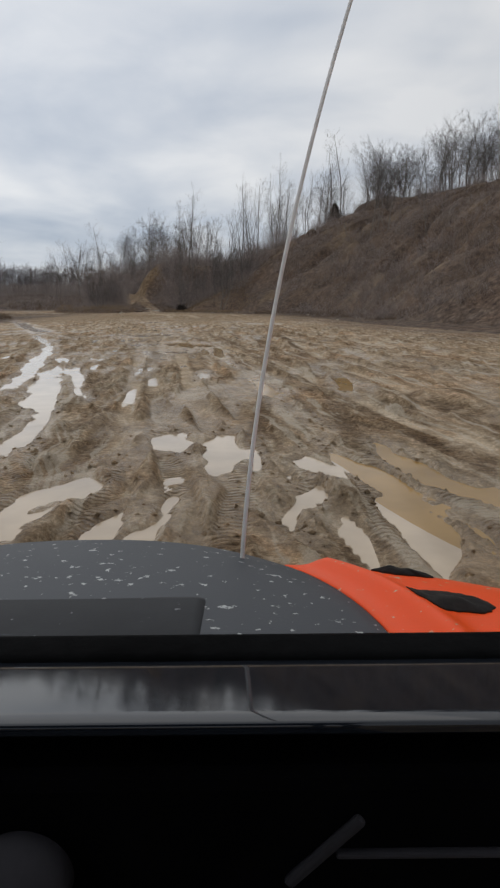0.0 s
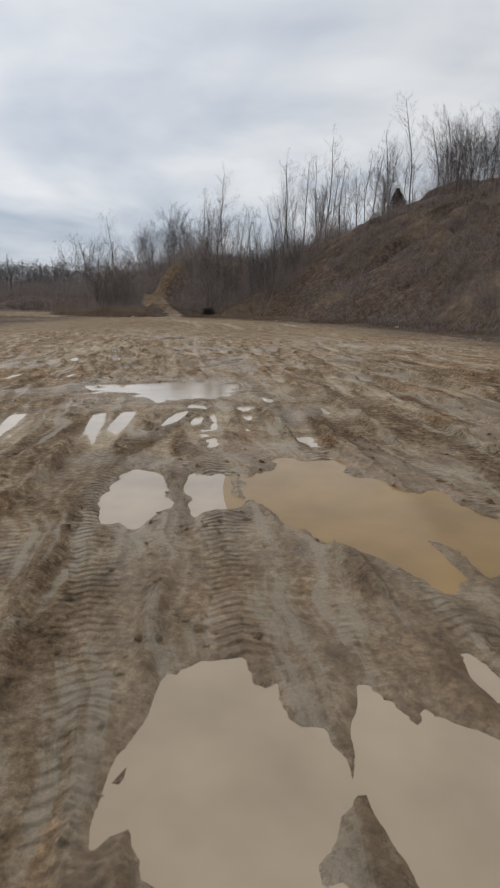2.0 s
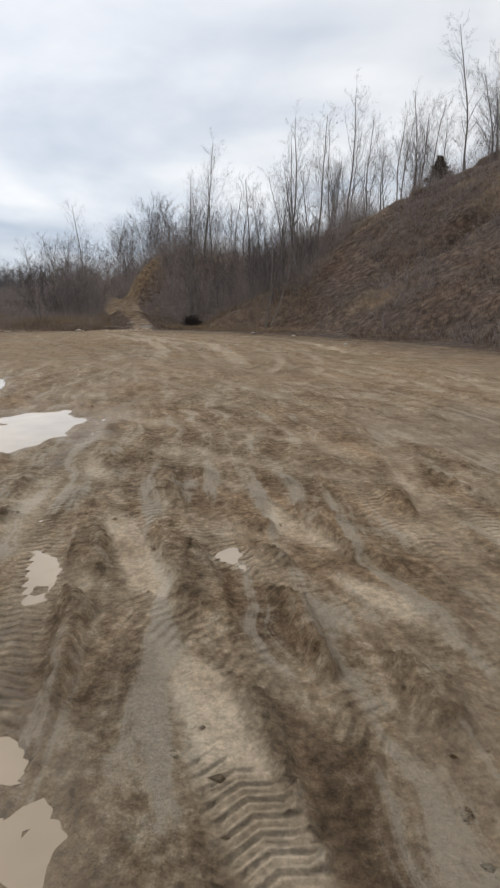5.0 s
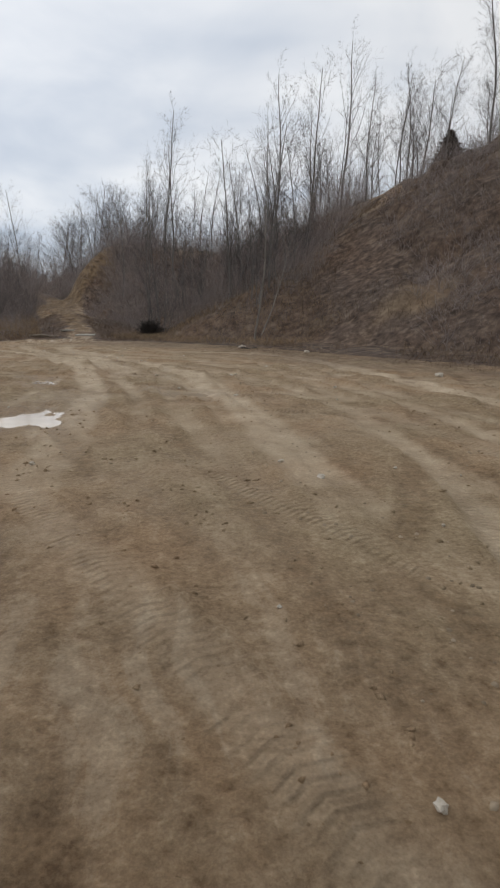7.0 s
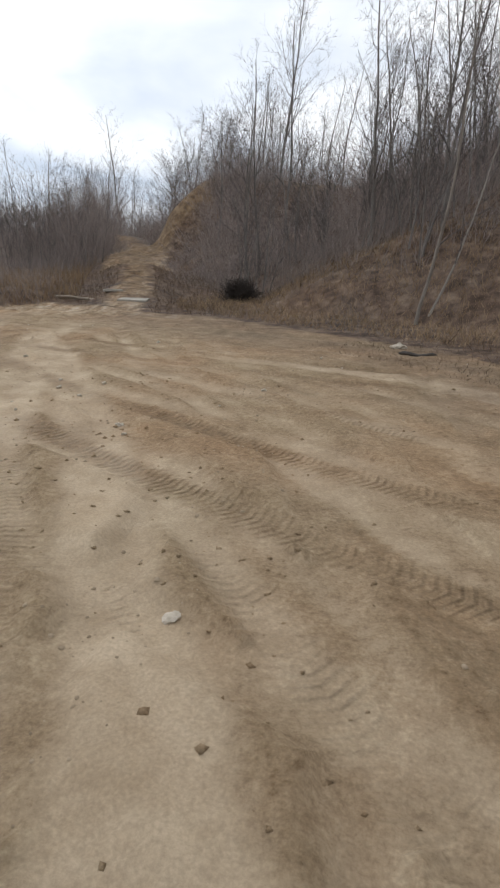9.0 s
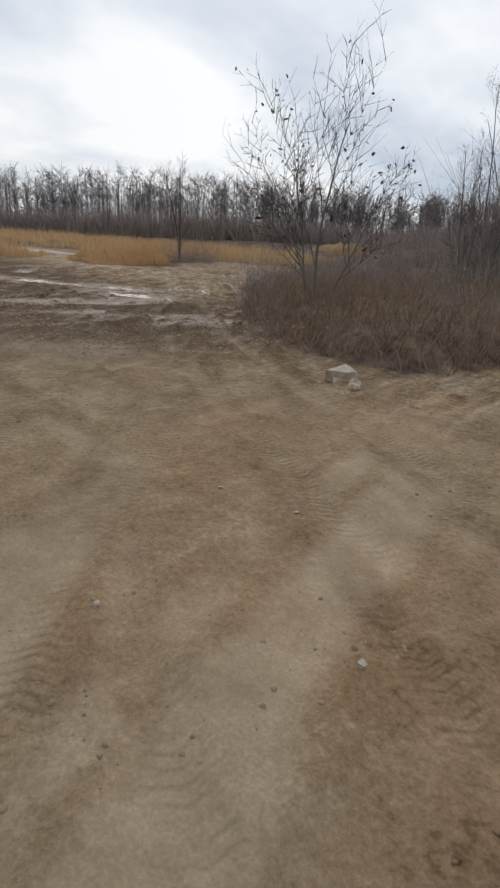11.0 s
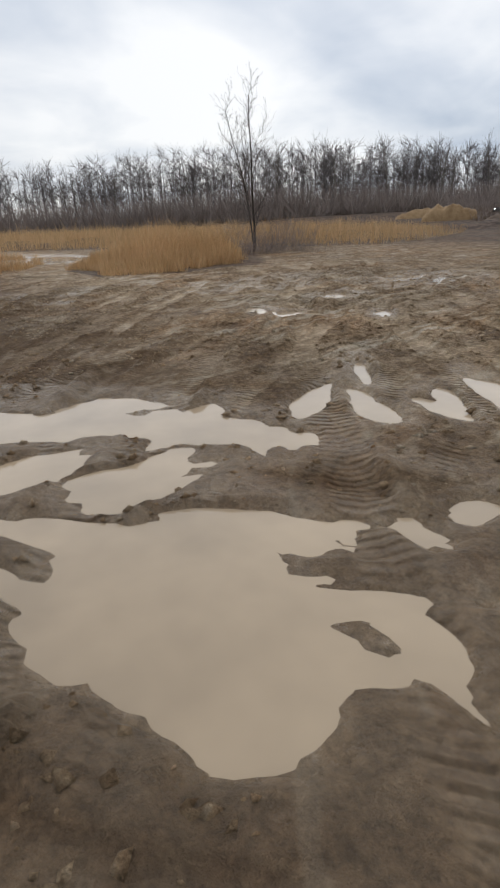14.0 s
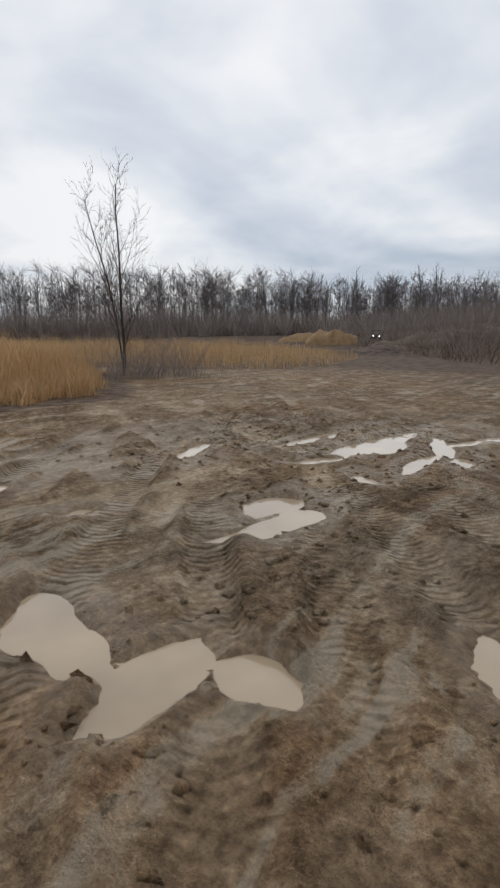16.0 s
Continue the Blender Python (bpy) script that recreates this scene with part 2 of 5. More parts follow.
MUD = mud_material()
WATER = water_material("murky_water", (0.48, 0.36, 0.235), 0.42)
OCHRE_WATER = water_material("ochre_water", (0.36, 0.215, 0.075), 0.12)
BARK = grainy("grey_bark", (0.13, 0.115, 0.10), (0.30, 0.27, 0.24), 9, 0.9, 0.7, 0.02, (1, 1, 0.15))
TWIG = grainy("twig_bark", (0.095, 0.080, 0.073), (0.185, 0.16, 0.145), 3, 0.9, 0.2)
DARK_BARK = grainy("dark_bark", (0.05, 0.042, 0.036), (0.13, 0.112, 0.096), 9, 0.9, 0.7, 0.02, (1, 1, 0.15))
PALE_BARK = grainy("pale_bark", (0.20, 0.17, 0.14), (0.36, 0.32, 0.27), 7, 0.85, 0.4, 0.01, (1, 1, 0.2))
# bare wood lightened towards blue-grey: the distance haze is in the colour
FAR_WOOD = varied("hazed_distant_wood", (0.15, 0.138, 0.14), (0.29, 0.255, 0.245))
BRUSH = varied("brush_stems", (0.22, 0.178, 0.157), (0.42, 0.35, 0.31))
WEED = varied("dead_weeds", (0.085, 0.056, 0.038), (0.27, 0.19, 0.125))
REED = varied("dry_reeds", (0.47, 0.292, 0.13), (0.88, 0.62, 0.355))
STRAW = varied("brown_straw", (0.17, 0.112, 0.063), (0.46, 0.325, 0.195))
LEAF = varied("brown_leaves", (0.10, 0.06, 0.03), (0.2, 0.13, 0.07))
NEEDLE = varied("conifer_needles", (0.036, 0.029, 0.02), (0.092, 0.07, 0.047))
DARK_TWIG = varied("dark_twigs", (0.035, 0.028, 0.024), (0.09, 0.074, 0.062))
ROCK = grainy("pale_rock", (0.36, 0.30, 0.22), (0.72, 0.63, 0.51), 14, 0.85, 0.6, 0.02)
GRAVEL = varied("loose_gravel", (0.16, 0.113, 0.068), (0.42, 0.325, 0.22), 0.9)
OCHRE_EARTH = grainy("ochre_earth", (0.22, 0.13, 0.062), (0.50, 0.34, 0.185), 1.6, 0.95, 1.0, 0.15)
BROWN_EARTH = grainy("brown_earth", (0.08, 0.056, 0.042), (0.21, 0.155, 0.115), 1.6, 0.95, 1.0, 0.15)
CONCRETE = grainy("broken_concrete", (0.24, 0.205, 0.16), (0.55, 0.50, 0.42), 5, 0.85, 0.6, 0.02)
DEADWOOD = grainy("bleached_wood", (0.22, 0.17, 0.12), (0.45, 0.38, 0.29), 8, 0.85, 0.5, 0.01, (0.2, 1, 1))


# ------------------------------------------------------------ small builders
def part(name, bm, material, parent=None, label="", smooth=False):
    me = bpy.data.meshes.new(name)
    bm.normal_update()
    bm.to_mesh(me)
    bm.free()
    me.materials.append(material)
    if smooth:
        me.polygons.foreach_set("use_smooth", [True] * len(me.polygons))
    ob = new(name, me)
    ob.parent = parent
    return tagged(ob, label)


def raw(name, verts, faces, material, parent=None, label="", smooth=False):
    """A mesh object from arrays: verts (n, 3) and faces (m, 3 or 4)."""
    verts, faces = np.asarray(verts, np.float32), np.asarray(faces, np.int32)
    me = bpy.data.meshes.new(name)
    m, k = faces.shape
    me.vertices.add(len(verts))
    me.vertices.foreach_set("co", verts.ravel())
    me.loops.add(m * k)
    me.loops.foreach_set("vertex_index", faces.ravel())
    me.polygons.add(m)
    me.polygons.foreach_set("loop_start", np.arange(0, m * k, k, dtype=np.int32))
    if smooth:
        me.polygons.foreach_set("use_smooth", np.ones(m, bool))
    me.update(calc_edges=True)
    me.materials.append(material)
    ob = new(name, me)
    ob.parent = parent
    return tagged(ob, label)


def box(bm, size, at=(0, 0, 0), turn=(0, 0, 0), bevel=0.0):
    res = bmesh.ops.create_cube(bm, size=1.0, matrix=pose(*at, *turn) @ Matrix.Diagonal((*size, 1)))
    if bevel:
        edges = {e for v in res["verts"] for e in v.link_edges}
        bmesh.ops.bevel(bm, geom=list(edges), offset=bevel, segments=2, affect="EDGES", profile=0.6)


def cyl(bm, r, depth, at=(0, 0, 0), turn=(0, 0, 0), r2=None, sides=20):
    bmesh.ops.create_cone(bm, cap_ends=True, segments=sides, radius1=r, radius2=r if r2 is None else r2, depth=depth, matrix=pose(*at, *turn))


def lattice(ix, iy, seed):
    h = (ix.astype(np.int64) * 374761393 + iy.astype(np.int64) * 668265263 + seed * 974634779) & 0xFFFFFFFF
    h = ((h ^ (h >> 13)) * 1274126177) & 0xFFFFFFFF
    return ((h ^ (h >> 16)) & 0xFFFF) / 65535.0


def vnoise(x, y, seed):
    ix, iy = np.floor(x), np.floor(y)
    fx, fy = x - ix, y - iy
    fx, fy = fx * fx * (3 - 2 * fx), fy * fy * (3 - 2 * fy)
    a, b = lattice(ix, iy, seed), lattice(ix + 1, iy, seed)
    c, d = lattice(ix, iy + 1, seed), lattice(ix + 1, iy + 1, seed)
    return (a + (b - a) * fx) * (1 - fy) + (c + (d - c) * fx) * fy


def fbm(x, y, seed, octaves=4, gain=0.5):
    """Smooth noise about 0, within about -0.5 to 0.5."""
    total, amp, norm = 0.0, 1.0, 0.0
    for o in range(octaves):
        total = total + amp * (vnoise(x * 2**o + 17.3 * o, y * 2**o - 9.1 * o, seed + o) - 0.5)
        norm += amp
        amp *= gain
    return total / norm


def smooth(a, b, v):
    t = np.clip((v - a) / (b - a), 0, 1)
    return t * t * (3 - 2 * t)


def line_distance(x, y, pts):
    """The distance to a polyline, and the length along it at the nearest place."""
    best, along, done = np.full(np.shape(x), 1e9), np.zeros(np.shape(x)), 0.0
    for (ax, ay), (bx, by) in zip(pts, pts[1:]):
        dx, dy = bx - ax, by - ay
        n = math.hypot(dx, dy)
        t = np.clip(((x - ax) * dx + (y - ay) * dy) / n**2, 0, 1)
        d = np.hypot(x - ax - t * dx, y - ay - t * dy)
        near = d < best
        best, along = np.where(near, d, best), np.where(near, done + t * n, along)
        done += n
    return best, along


def inside(x, y, pts):
    hit = np.zeros(np.shape(x), bool)
    for (ax, ay), (bx, by) in zip(pts, pts[1:] + pts[:1]):
        if ay != by:
            hit ^= ((ay > y) != (by > y)) & (x < (bx - ax) * (y - ay) / (by - ay) + ax)
    return hit


# ------------------------------------------------------------ the lie of the land
FOOT = [(60, -60), (34, 5), (23, 30), (19, 42), (14, 54), (10.5, 68), (9, 75), (4.5, 84), (0, 89.5), (-3.5, 94), (-8, 97), (-12, 100), (-13, 105)]
MOUTH = [(-19, 101.5), (-16.5, 100.2), (-12.5, 98.8), (-9, 99), (-12, 106), (-15, 113), (-22, 116), (-21, 107)]
TRAIL = [(-13, 97), (-17, 107), (-22.5, 119), (-26, 128), (-33, 139), (-40, 152)]
CLIMB = [(-24.4, 121), (-24.6, 126), (-23.4, 131), (-22.3, 136)]
BANK = [(-17, 112), (-20.5, 119), (-23.5, 127), (-30, 138), (-37, 152), (-52, 175), (-75, 215)]
HILL = FOOT + BANK + [(-75, 900), (900, 900), (900, -60)]
COPSE = [(-18, 103), (-17.8, 100), (-18.2, 97.6), (-20.5, 97.2), (-23.5, 98.2), (-26.5, 100), (-30, 102.8), (-32.2, 103.8), (-33.5, 108), (-35, 120), (-41, 142), (-66, 176), (-60, 180), (-42, 152), (-35.5, 139), (-28.5, 128), (-25, 119), (-21, 111)]
REEDS_NEAR = [(-46.0, 102.6), (-45.1, 105.0), (-45.9, 108.4), (-49.6, 110.7), (-54.0, 112.4), (-60.1, 109.8), (-55.0, 104.6), (-50.1, 102.6)]
REEDS_FAR = [(-80.5, 99.3), (-70.0, 108.4), (-61.7, 113.0), (-55.1, 115.8), (-51.8, 119.6), (-52.5, 123.3), (-56.8, 131.1), (-64.5, 141.3), (-79.2, 146.8), (-109.3, 138.7), (-141.5, 120.4), (-132.8, 101.7), (-101.5, 97.4)]
CREST_X = (-200, -75, -50, -31, -23, -14, -2, 8.5, 14.5, 22, 60)
CREST_H = (3, 4, 8, 9.5, 10.5, 11.5, 12.5, 13.5, 17, 20, 20)


def land(x, y):
    """The broad height of the ground."""
    x, y = np.asarray(x, float), np.asarray(y, float)
    d, _ = line_distance(x, y, FOOT + BANK)
    d = np.where(inside(x, y, HILL), d, 0)
    top = np.interp(x + 0.12 * (y - 125).clip(-60, 60), CREST_X, CREST_H)
    k = np.interp(x, (-22, -18, -11, -1, 9), (1.0, 0.9, 0.5, 0.58, 0.7))
    rise = 1.08 * k * np.maximum(d - np.interp(x, (-20, -12), (0.5, 3.5)) + 3 * fbm(x / 9, y / 9, 3, 3), 0) + 0.05 * d
    z = top * (1 - np.exp(-((rise / top) ** 2.2))) ** 0.4545
    z = z + smooth(4, 20, d) * (3.2 * fbm(x / 14, y / 14, 5, 4) + 1.2 * fbm(x / 4.5, y / 4.5, 6, 2))
    gully = np.abs(fbm(x / 7 + y / 16, y / 9 - x / 20, 17, 3))
    z = z - smooth(5, 14, d) * 1.6 * smooth(0.14, 0.0, gully)
    spur = 8.6 * smooth(120, 134, y) * smooth(-29.8, -22.4, x) * (1 + 0.35 * fbm(x / 5, y / 5, 19, 3))
    z = np.maximum(z, np.where(x < 0, spur, 0))
    dc, _ = line_distance(x, y, COPSE + COPSE[:1])
    dc = np.where(inside(x, y, COPSE), dc, 0)
    z = z + (0.4 * smooth(0, 1.2, dc) + np.minimum(0.05 * dc, 1.0)) * (1 + fbm(x / 5, y / 5, 8, 3))
    back = np.clip(0.12 * ((x + 34) * 32 + (y - 118) * 30) / 43.9, 0, 2.0) * smooth(112, 140, y)
    z = np.maximum(z, back * (1 + 0.5 * fbm(x / 8, y / 8, 14, 3)))
    dt, at = line_distance(x, y, TRAIL)
    rise_at = np.interp(at, (0, 2, 5, 12, 24, 34, 47, 62), (0, 0.05, 0.3, 0.9, 1.9, 2.8, 3.8, 4.8))
    z = np.maximum(z, (rise_at - 0.3) * smooth(12, 1.5, dt) * smooth(3, 14, at))
    track = np.interp(at, (0, 2, 5, 12, 24, 34, 47, 62), (0, 0.05, 0.3, 0.9, 1.9, 2.8, 3.8, 4.8)) + 0.5 * fbm(x / 1.5, y / 1.5, 9, 3) * smooth(4, 14, at)
    z = z + (track - z) * (1 - smooth(0.6, 2.4, dt)) * smooth(-1, 6, at)
    far = smooth(150, 200, y - 0.12 * x) * (1 - smooth(-30, 20, x))
    return z + far * (1.5 + 1.5 * fbm(x / 30, y / 30, 12, 3))


# Water-filled dips: x, y, half length, half width, bearing, ochre.
DIPS_START = [(7.8, 16.6, 0.42, 0.14, 91, 0), (10.4, 16.7, 0.52, 0.19, 99, 0), (8.2, 16.7, 0.53, 0.15, 90, 0), (9.4, 17.2, 0.46, 0.13, 77, 0), (7, 17.2, 0.8, 0.25, 84, 0), (10.25, 18.0, 1.05, 0.17, 111, 1), (10.62, 18.8, 0.8, 0.2, 106, 1), (11.15, 17.7, 0.5, 0.16, 117, 1), (9.6, 18.4, 0.51, 0.16, 111, 0), (8.4, 19.1, 0.72, 0.28, 99, 0), (7.6, 19.6, 0.51, 0.2, 105, 0), (5.4, 19.6, 0.95, 0.16, 105, 0), (4, 23.7, 3.28, 0.17, 111, 0), (3.6, 24.3, 3.15, 0.27, 111, 0), (3.5, 26.3, 2.35, 0.17, 114, 0), (6.8, 26.4, 0.49, 0.14, 101, 0)]
DIPS_SOUTH = [(2.9, 27.2, 0.91, 0.16, 111, 0), (4.8, 27.6, 0.94, 0.09, 102, 0), (5, 27.9, 0.72, 0.09, 104, 0), (7.1, 29.3, 0.81, 0.09, 104, 1), (0.8, 29.6, 5.59, 0.25, 111, 0), (0.8, 29.8, 1.2, 0.18, 114, 0), (1.4, 30.2, 0.84, 0.23, 121, 0), (2.5, 30.5, 0.55, 0.22, 111, 0), (4.2, 31.5, 0.93, 0.31, 106, 0), (6.2, 32.8, 1.46, 0.15, 102, 1), (5.6, 33.1, 0.92, 0.14, 103, 1), (1.9, 40, 0.27, 0.09, 96, 0), (1.5, 40.3, 0.52, 0.09, 90, 0), (-4.6, 41.2, 4, 0.21, 120, 0), (2.5, 41.3, 0.25, 0.16, 109, 0)]
DIPS_LANES = [(1.6, 41.3, 0.27, 0.14, 116, 0), (0.7, 41.9, 0.29, 0.09, 115, 0), (2.8, 42.3, 0.28, 0.12, 112, 0), (0.6, 43.3, 1.19, 1.03, 42, 0), (1.7, 46.9, 0.56, 0.09, 100, 0), (2.9, 47.6, 0.52, 0.13, 89, 1), (3.4, 47.6, 0.42, 0.09, 82, 1), (0.6, 47.8, 0.44, 0.09, 90, 0), (0.9, 49.6, 0.85, 0.26, 82, 0), (0.2, 49.8, 0.29, 0.09, 130, 0), (-0.37, 51.2, 0.5, 0.1, 110, 0), (-1.1, 51.4, 0.89, 0.22, 131, 0), (-0.78, 53.85, 0.6, 0.34, 120, 0), (-12.4, 55.4, 8.9, 0.5, 122, 0), (-3.9, 60.8, 1, 0.6, 92, 0)]
DIPS_MIDDLE = [(-6.5, 74.8, 1.04, 0.4, 97, 0), (-4.6, 77.6, 0.49, 0.25, 134, 0), (-8.2, 79.1, 0.54, 0.26, 118, 0), (-5.9, 80.8, 0.29, 0.14, 154, 0), (-35, 96.9, 2.36, 0.36, 38, 0), (-31.4, 97.5, 0.2, 0.13, 139, 0), (-39.9, 97.5, 0.77, 0.15, 153, 0), (-33.5, 97.8, 1.62, 0.38, 41, 0), (-32.1, 97.9, 0.49, 0.18, 108, 0), (-30.4, 98.2, 0.89, 0.56, 44, 0), (-32.9, 98.4, 0.51, 0.42, 73, 0), (-31.5, 98.5, 0.35, 0.24, 104, 0), (-30.6, 98.8, 0.39, 0.22, 48, 0), (-29.5, 98.8, 0.33, 0.13, 170, 0)]
DIPS_TURN = [(-29, 98.9, 0.43, 0.09, 152, 0), (-28.7, 99.1, 0.17, 0.09, 30, 0), (-32.3, 99.2, 0.38, 0.11, 132, 0), (-31.9, 99.4, 0.23, 0.09, 125, 0), (-30.1, 99.4, 0.19, 0.09, 159, 0), (-31.7, 99.5, 0.22, 0.12, 135, 0), (-31.5, 99.7, 0.22, 0.09, 125, 0), (-29.3, 99.7, 0.15, 0.09, 107, 0), (-30.1, 99.8, 0.16, 0.09, 101, 0), (-32.2, 100.3, 0.41, 0.09, 128, 0), (-31.8, 100.6, 0.44, 0.1, 159, 0), (-31.4, 101, 0.27, 0.09, 168, 0), (-31.5, 101.2, 0.35, 0.09, 144, 0), (-32.7, 101.3, 0.4, 0.09, 151, 0), (-31.3, 101.6, 0.6, 0.09, 150, 0)]
DIPS_NORTH = [(-31.5, 101.8, 0.23, 0.09, 145, 0), (-36.9, 102.7, 0.42, 0.14, 168, 0), (-36.3, 102.8, 0.28, 0.11, 106, 0), (-36, 103.2, 0.15, 0.09, 175, 0), (-40, 103.4, 0.26, 0.13, 28, 0), (-38.7, 103.7, 0.18, 0.1, 75, 0), (-35.3, 104, 0.22, 0.09, 142, 0), (-37.4, 104.6, 0.34, 0.15, 91, 0), (-37.8, 104.9, 0.26, 0.15, 85, 0), (-59.5, 105, 3.87, 1.2, 2, 0), (-40.1, 105.8, 0.42, 0.09, 123, 0), (-37.8, 106.3, 0.17, 0.09, 145, 0), (-38.7, 106.6, 0.24, 0.11, 73, 0), (-37.8, 107.4, 0.47, 0.09, 105, 0), (-38.7, 107.7, 0.56, 0.25, 86, 0)]
DIPS_FAR = [(-39.7, 107.7, 0.74, 0.12, 95, 0), (-37.5, 107.8, 0.24, 0.1, 124, 0), (-38.9, 108.1, 0.7, 0.22, 97, 0), (-38.2, 108.5, 0.52, 0.09, 125, 0), (-38, 109.2, 0.37, 0.12, 82, 0)]
DIPS_OCHRE = [(2.1, 36.4, 0.69, 0.24, 111, 0), (2.75, 36.7, 0.54, 0.2, 106, 0), (4.0, 36.4, 1.09, 0.5, 109, 1), (4.9, 36.5, 0.75, 0.35, 128, 1), (3.6, 33.3, 0.55, 0.3, 99, 0), (4.6, 33.3, 0.66, 0.28, 105, 0), (5.1, 36, 0.62, 0.23, 96, 1), (8.5, 24.6, 1.85, 0.22, 104, 1), (10.3, 25, 0.8, 0.23, 93, 1), (-7.7, 66.1, 1.39, 0.26, 119, 0)]
DIPS = DIPS_OCHRE + DIPS_START + DIPS_SOUTH + DIPS_LANES + DIPS_MIDDLE + DIPS_TURN + DIPS_NORTH + DIPS_FAR
WATER_Z, SEEP_Z = -0.075, -0.084
# Smooth pale lanes rolled by tyres over the dry part of the lot.
BANDS = (([(-13.5, 93), (-10.7, 89.9), (-7.1, 84.9), (-4.9, 81.1), (-3.2, 76), (-1.6, 69)], 0.42), ([(-9.5, 91.2), (-5.7, 90.5), (-4.1, 90.0), (-2.5, 88.5), (-1.4, 86.4), (0.4, 81), (2.4, 74)], 0.4), ([(-18, 93), (-11.8, 88), (-8.4, 82.8), (-6.2, 77), (-4.5, 69)], 0.38), ([(-13.5, 97), (-12.5, 92), (-9, 86), (-7, 82), (-6, 79)], 0.5), ([(-16, 96), (-14, 91.5), (-10.5, 87), (-8, 83)], 0.35))


def tracks():
    """Wheel tracks across the lot as arcs: centre, radius, mean angle, half length, depth, smear."""
    rng = np.random.default_rng(21)
    made = []
    fields = (((3.5, 34), 11, 22, 104, 14, 70), ((-1, 66), 8, 14, 108, 16, 44), ((-9, 85), 9, 9, 130, 22, 38), ((-31, 99), 11, 8, 145, 16, 34), ((-42, 111), 14, 9, 125, 30, 22))
    for (cx, cy), sx, sy, way, spread, n in fields:
        for _ in range(n):
            px, py = cx + rng.uniform(-sx, sx), cy + rng.uniform(-sy, sy)
            a = radians(way + rng.normal(0, spread))
            r = rng.uniform(18, 120) * rng.choice((-1, 1))
            made.append((px - r * -math.sin(a), py - r * math.cos(a), r, a, rng.uniform(6, 18), rng.uniform(0.03, 0.08) * (0.55 if cy > 90 else 1), rng.choice((0.0, 0.5, 0.9, -0.9))))
    for _ in range(30):
        px, py = rng.uniform(-2, 10), rng.uniform(20, 48)
        a, r = radians(rng.normal(105, 5)), rng.uniform(120, 400) * rng.choice((-1, 1))
        made.append((px - r * -math.sin(a), py - r * math.cos(a), r, a, rng.uniform(14, 28), rng.uniform(0.06, 0.09), rng.choice((-0.9, -0.7, 0.8, 0.9))))
    for _ in range(18):
        px, py = rng.uniform(-38, -24), rng.uniform(95, 107)
        a, r = radians(rng.normal(143, 9)), rng.uniform(60, 200) * rng.choice((-1, 1))
        made.append((px - r * -math.sin(a), py - r * math.cos(a), r, a, rng.uniform(8, 16), rng.uniform(0.04, 0.06), rng.choice((-0.9, 0.5, 0.8))))
    return made


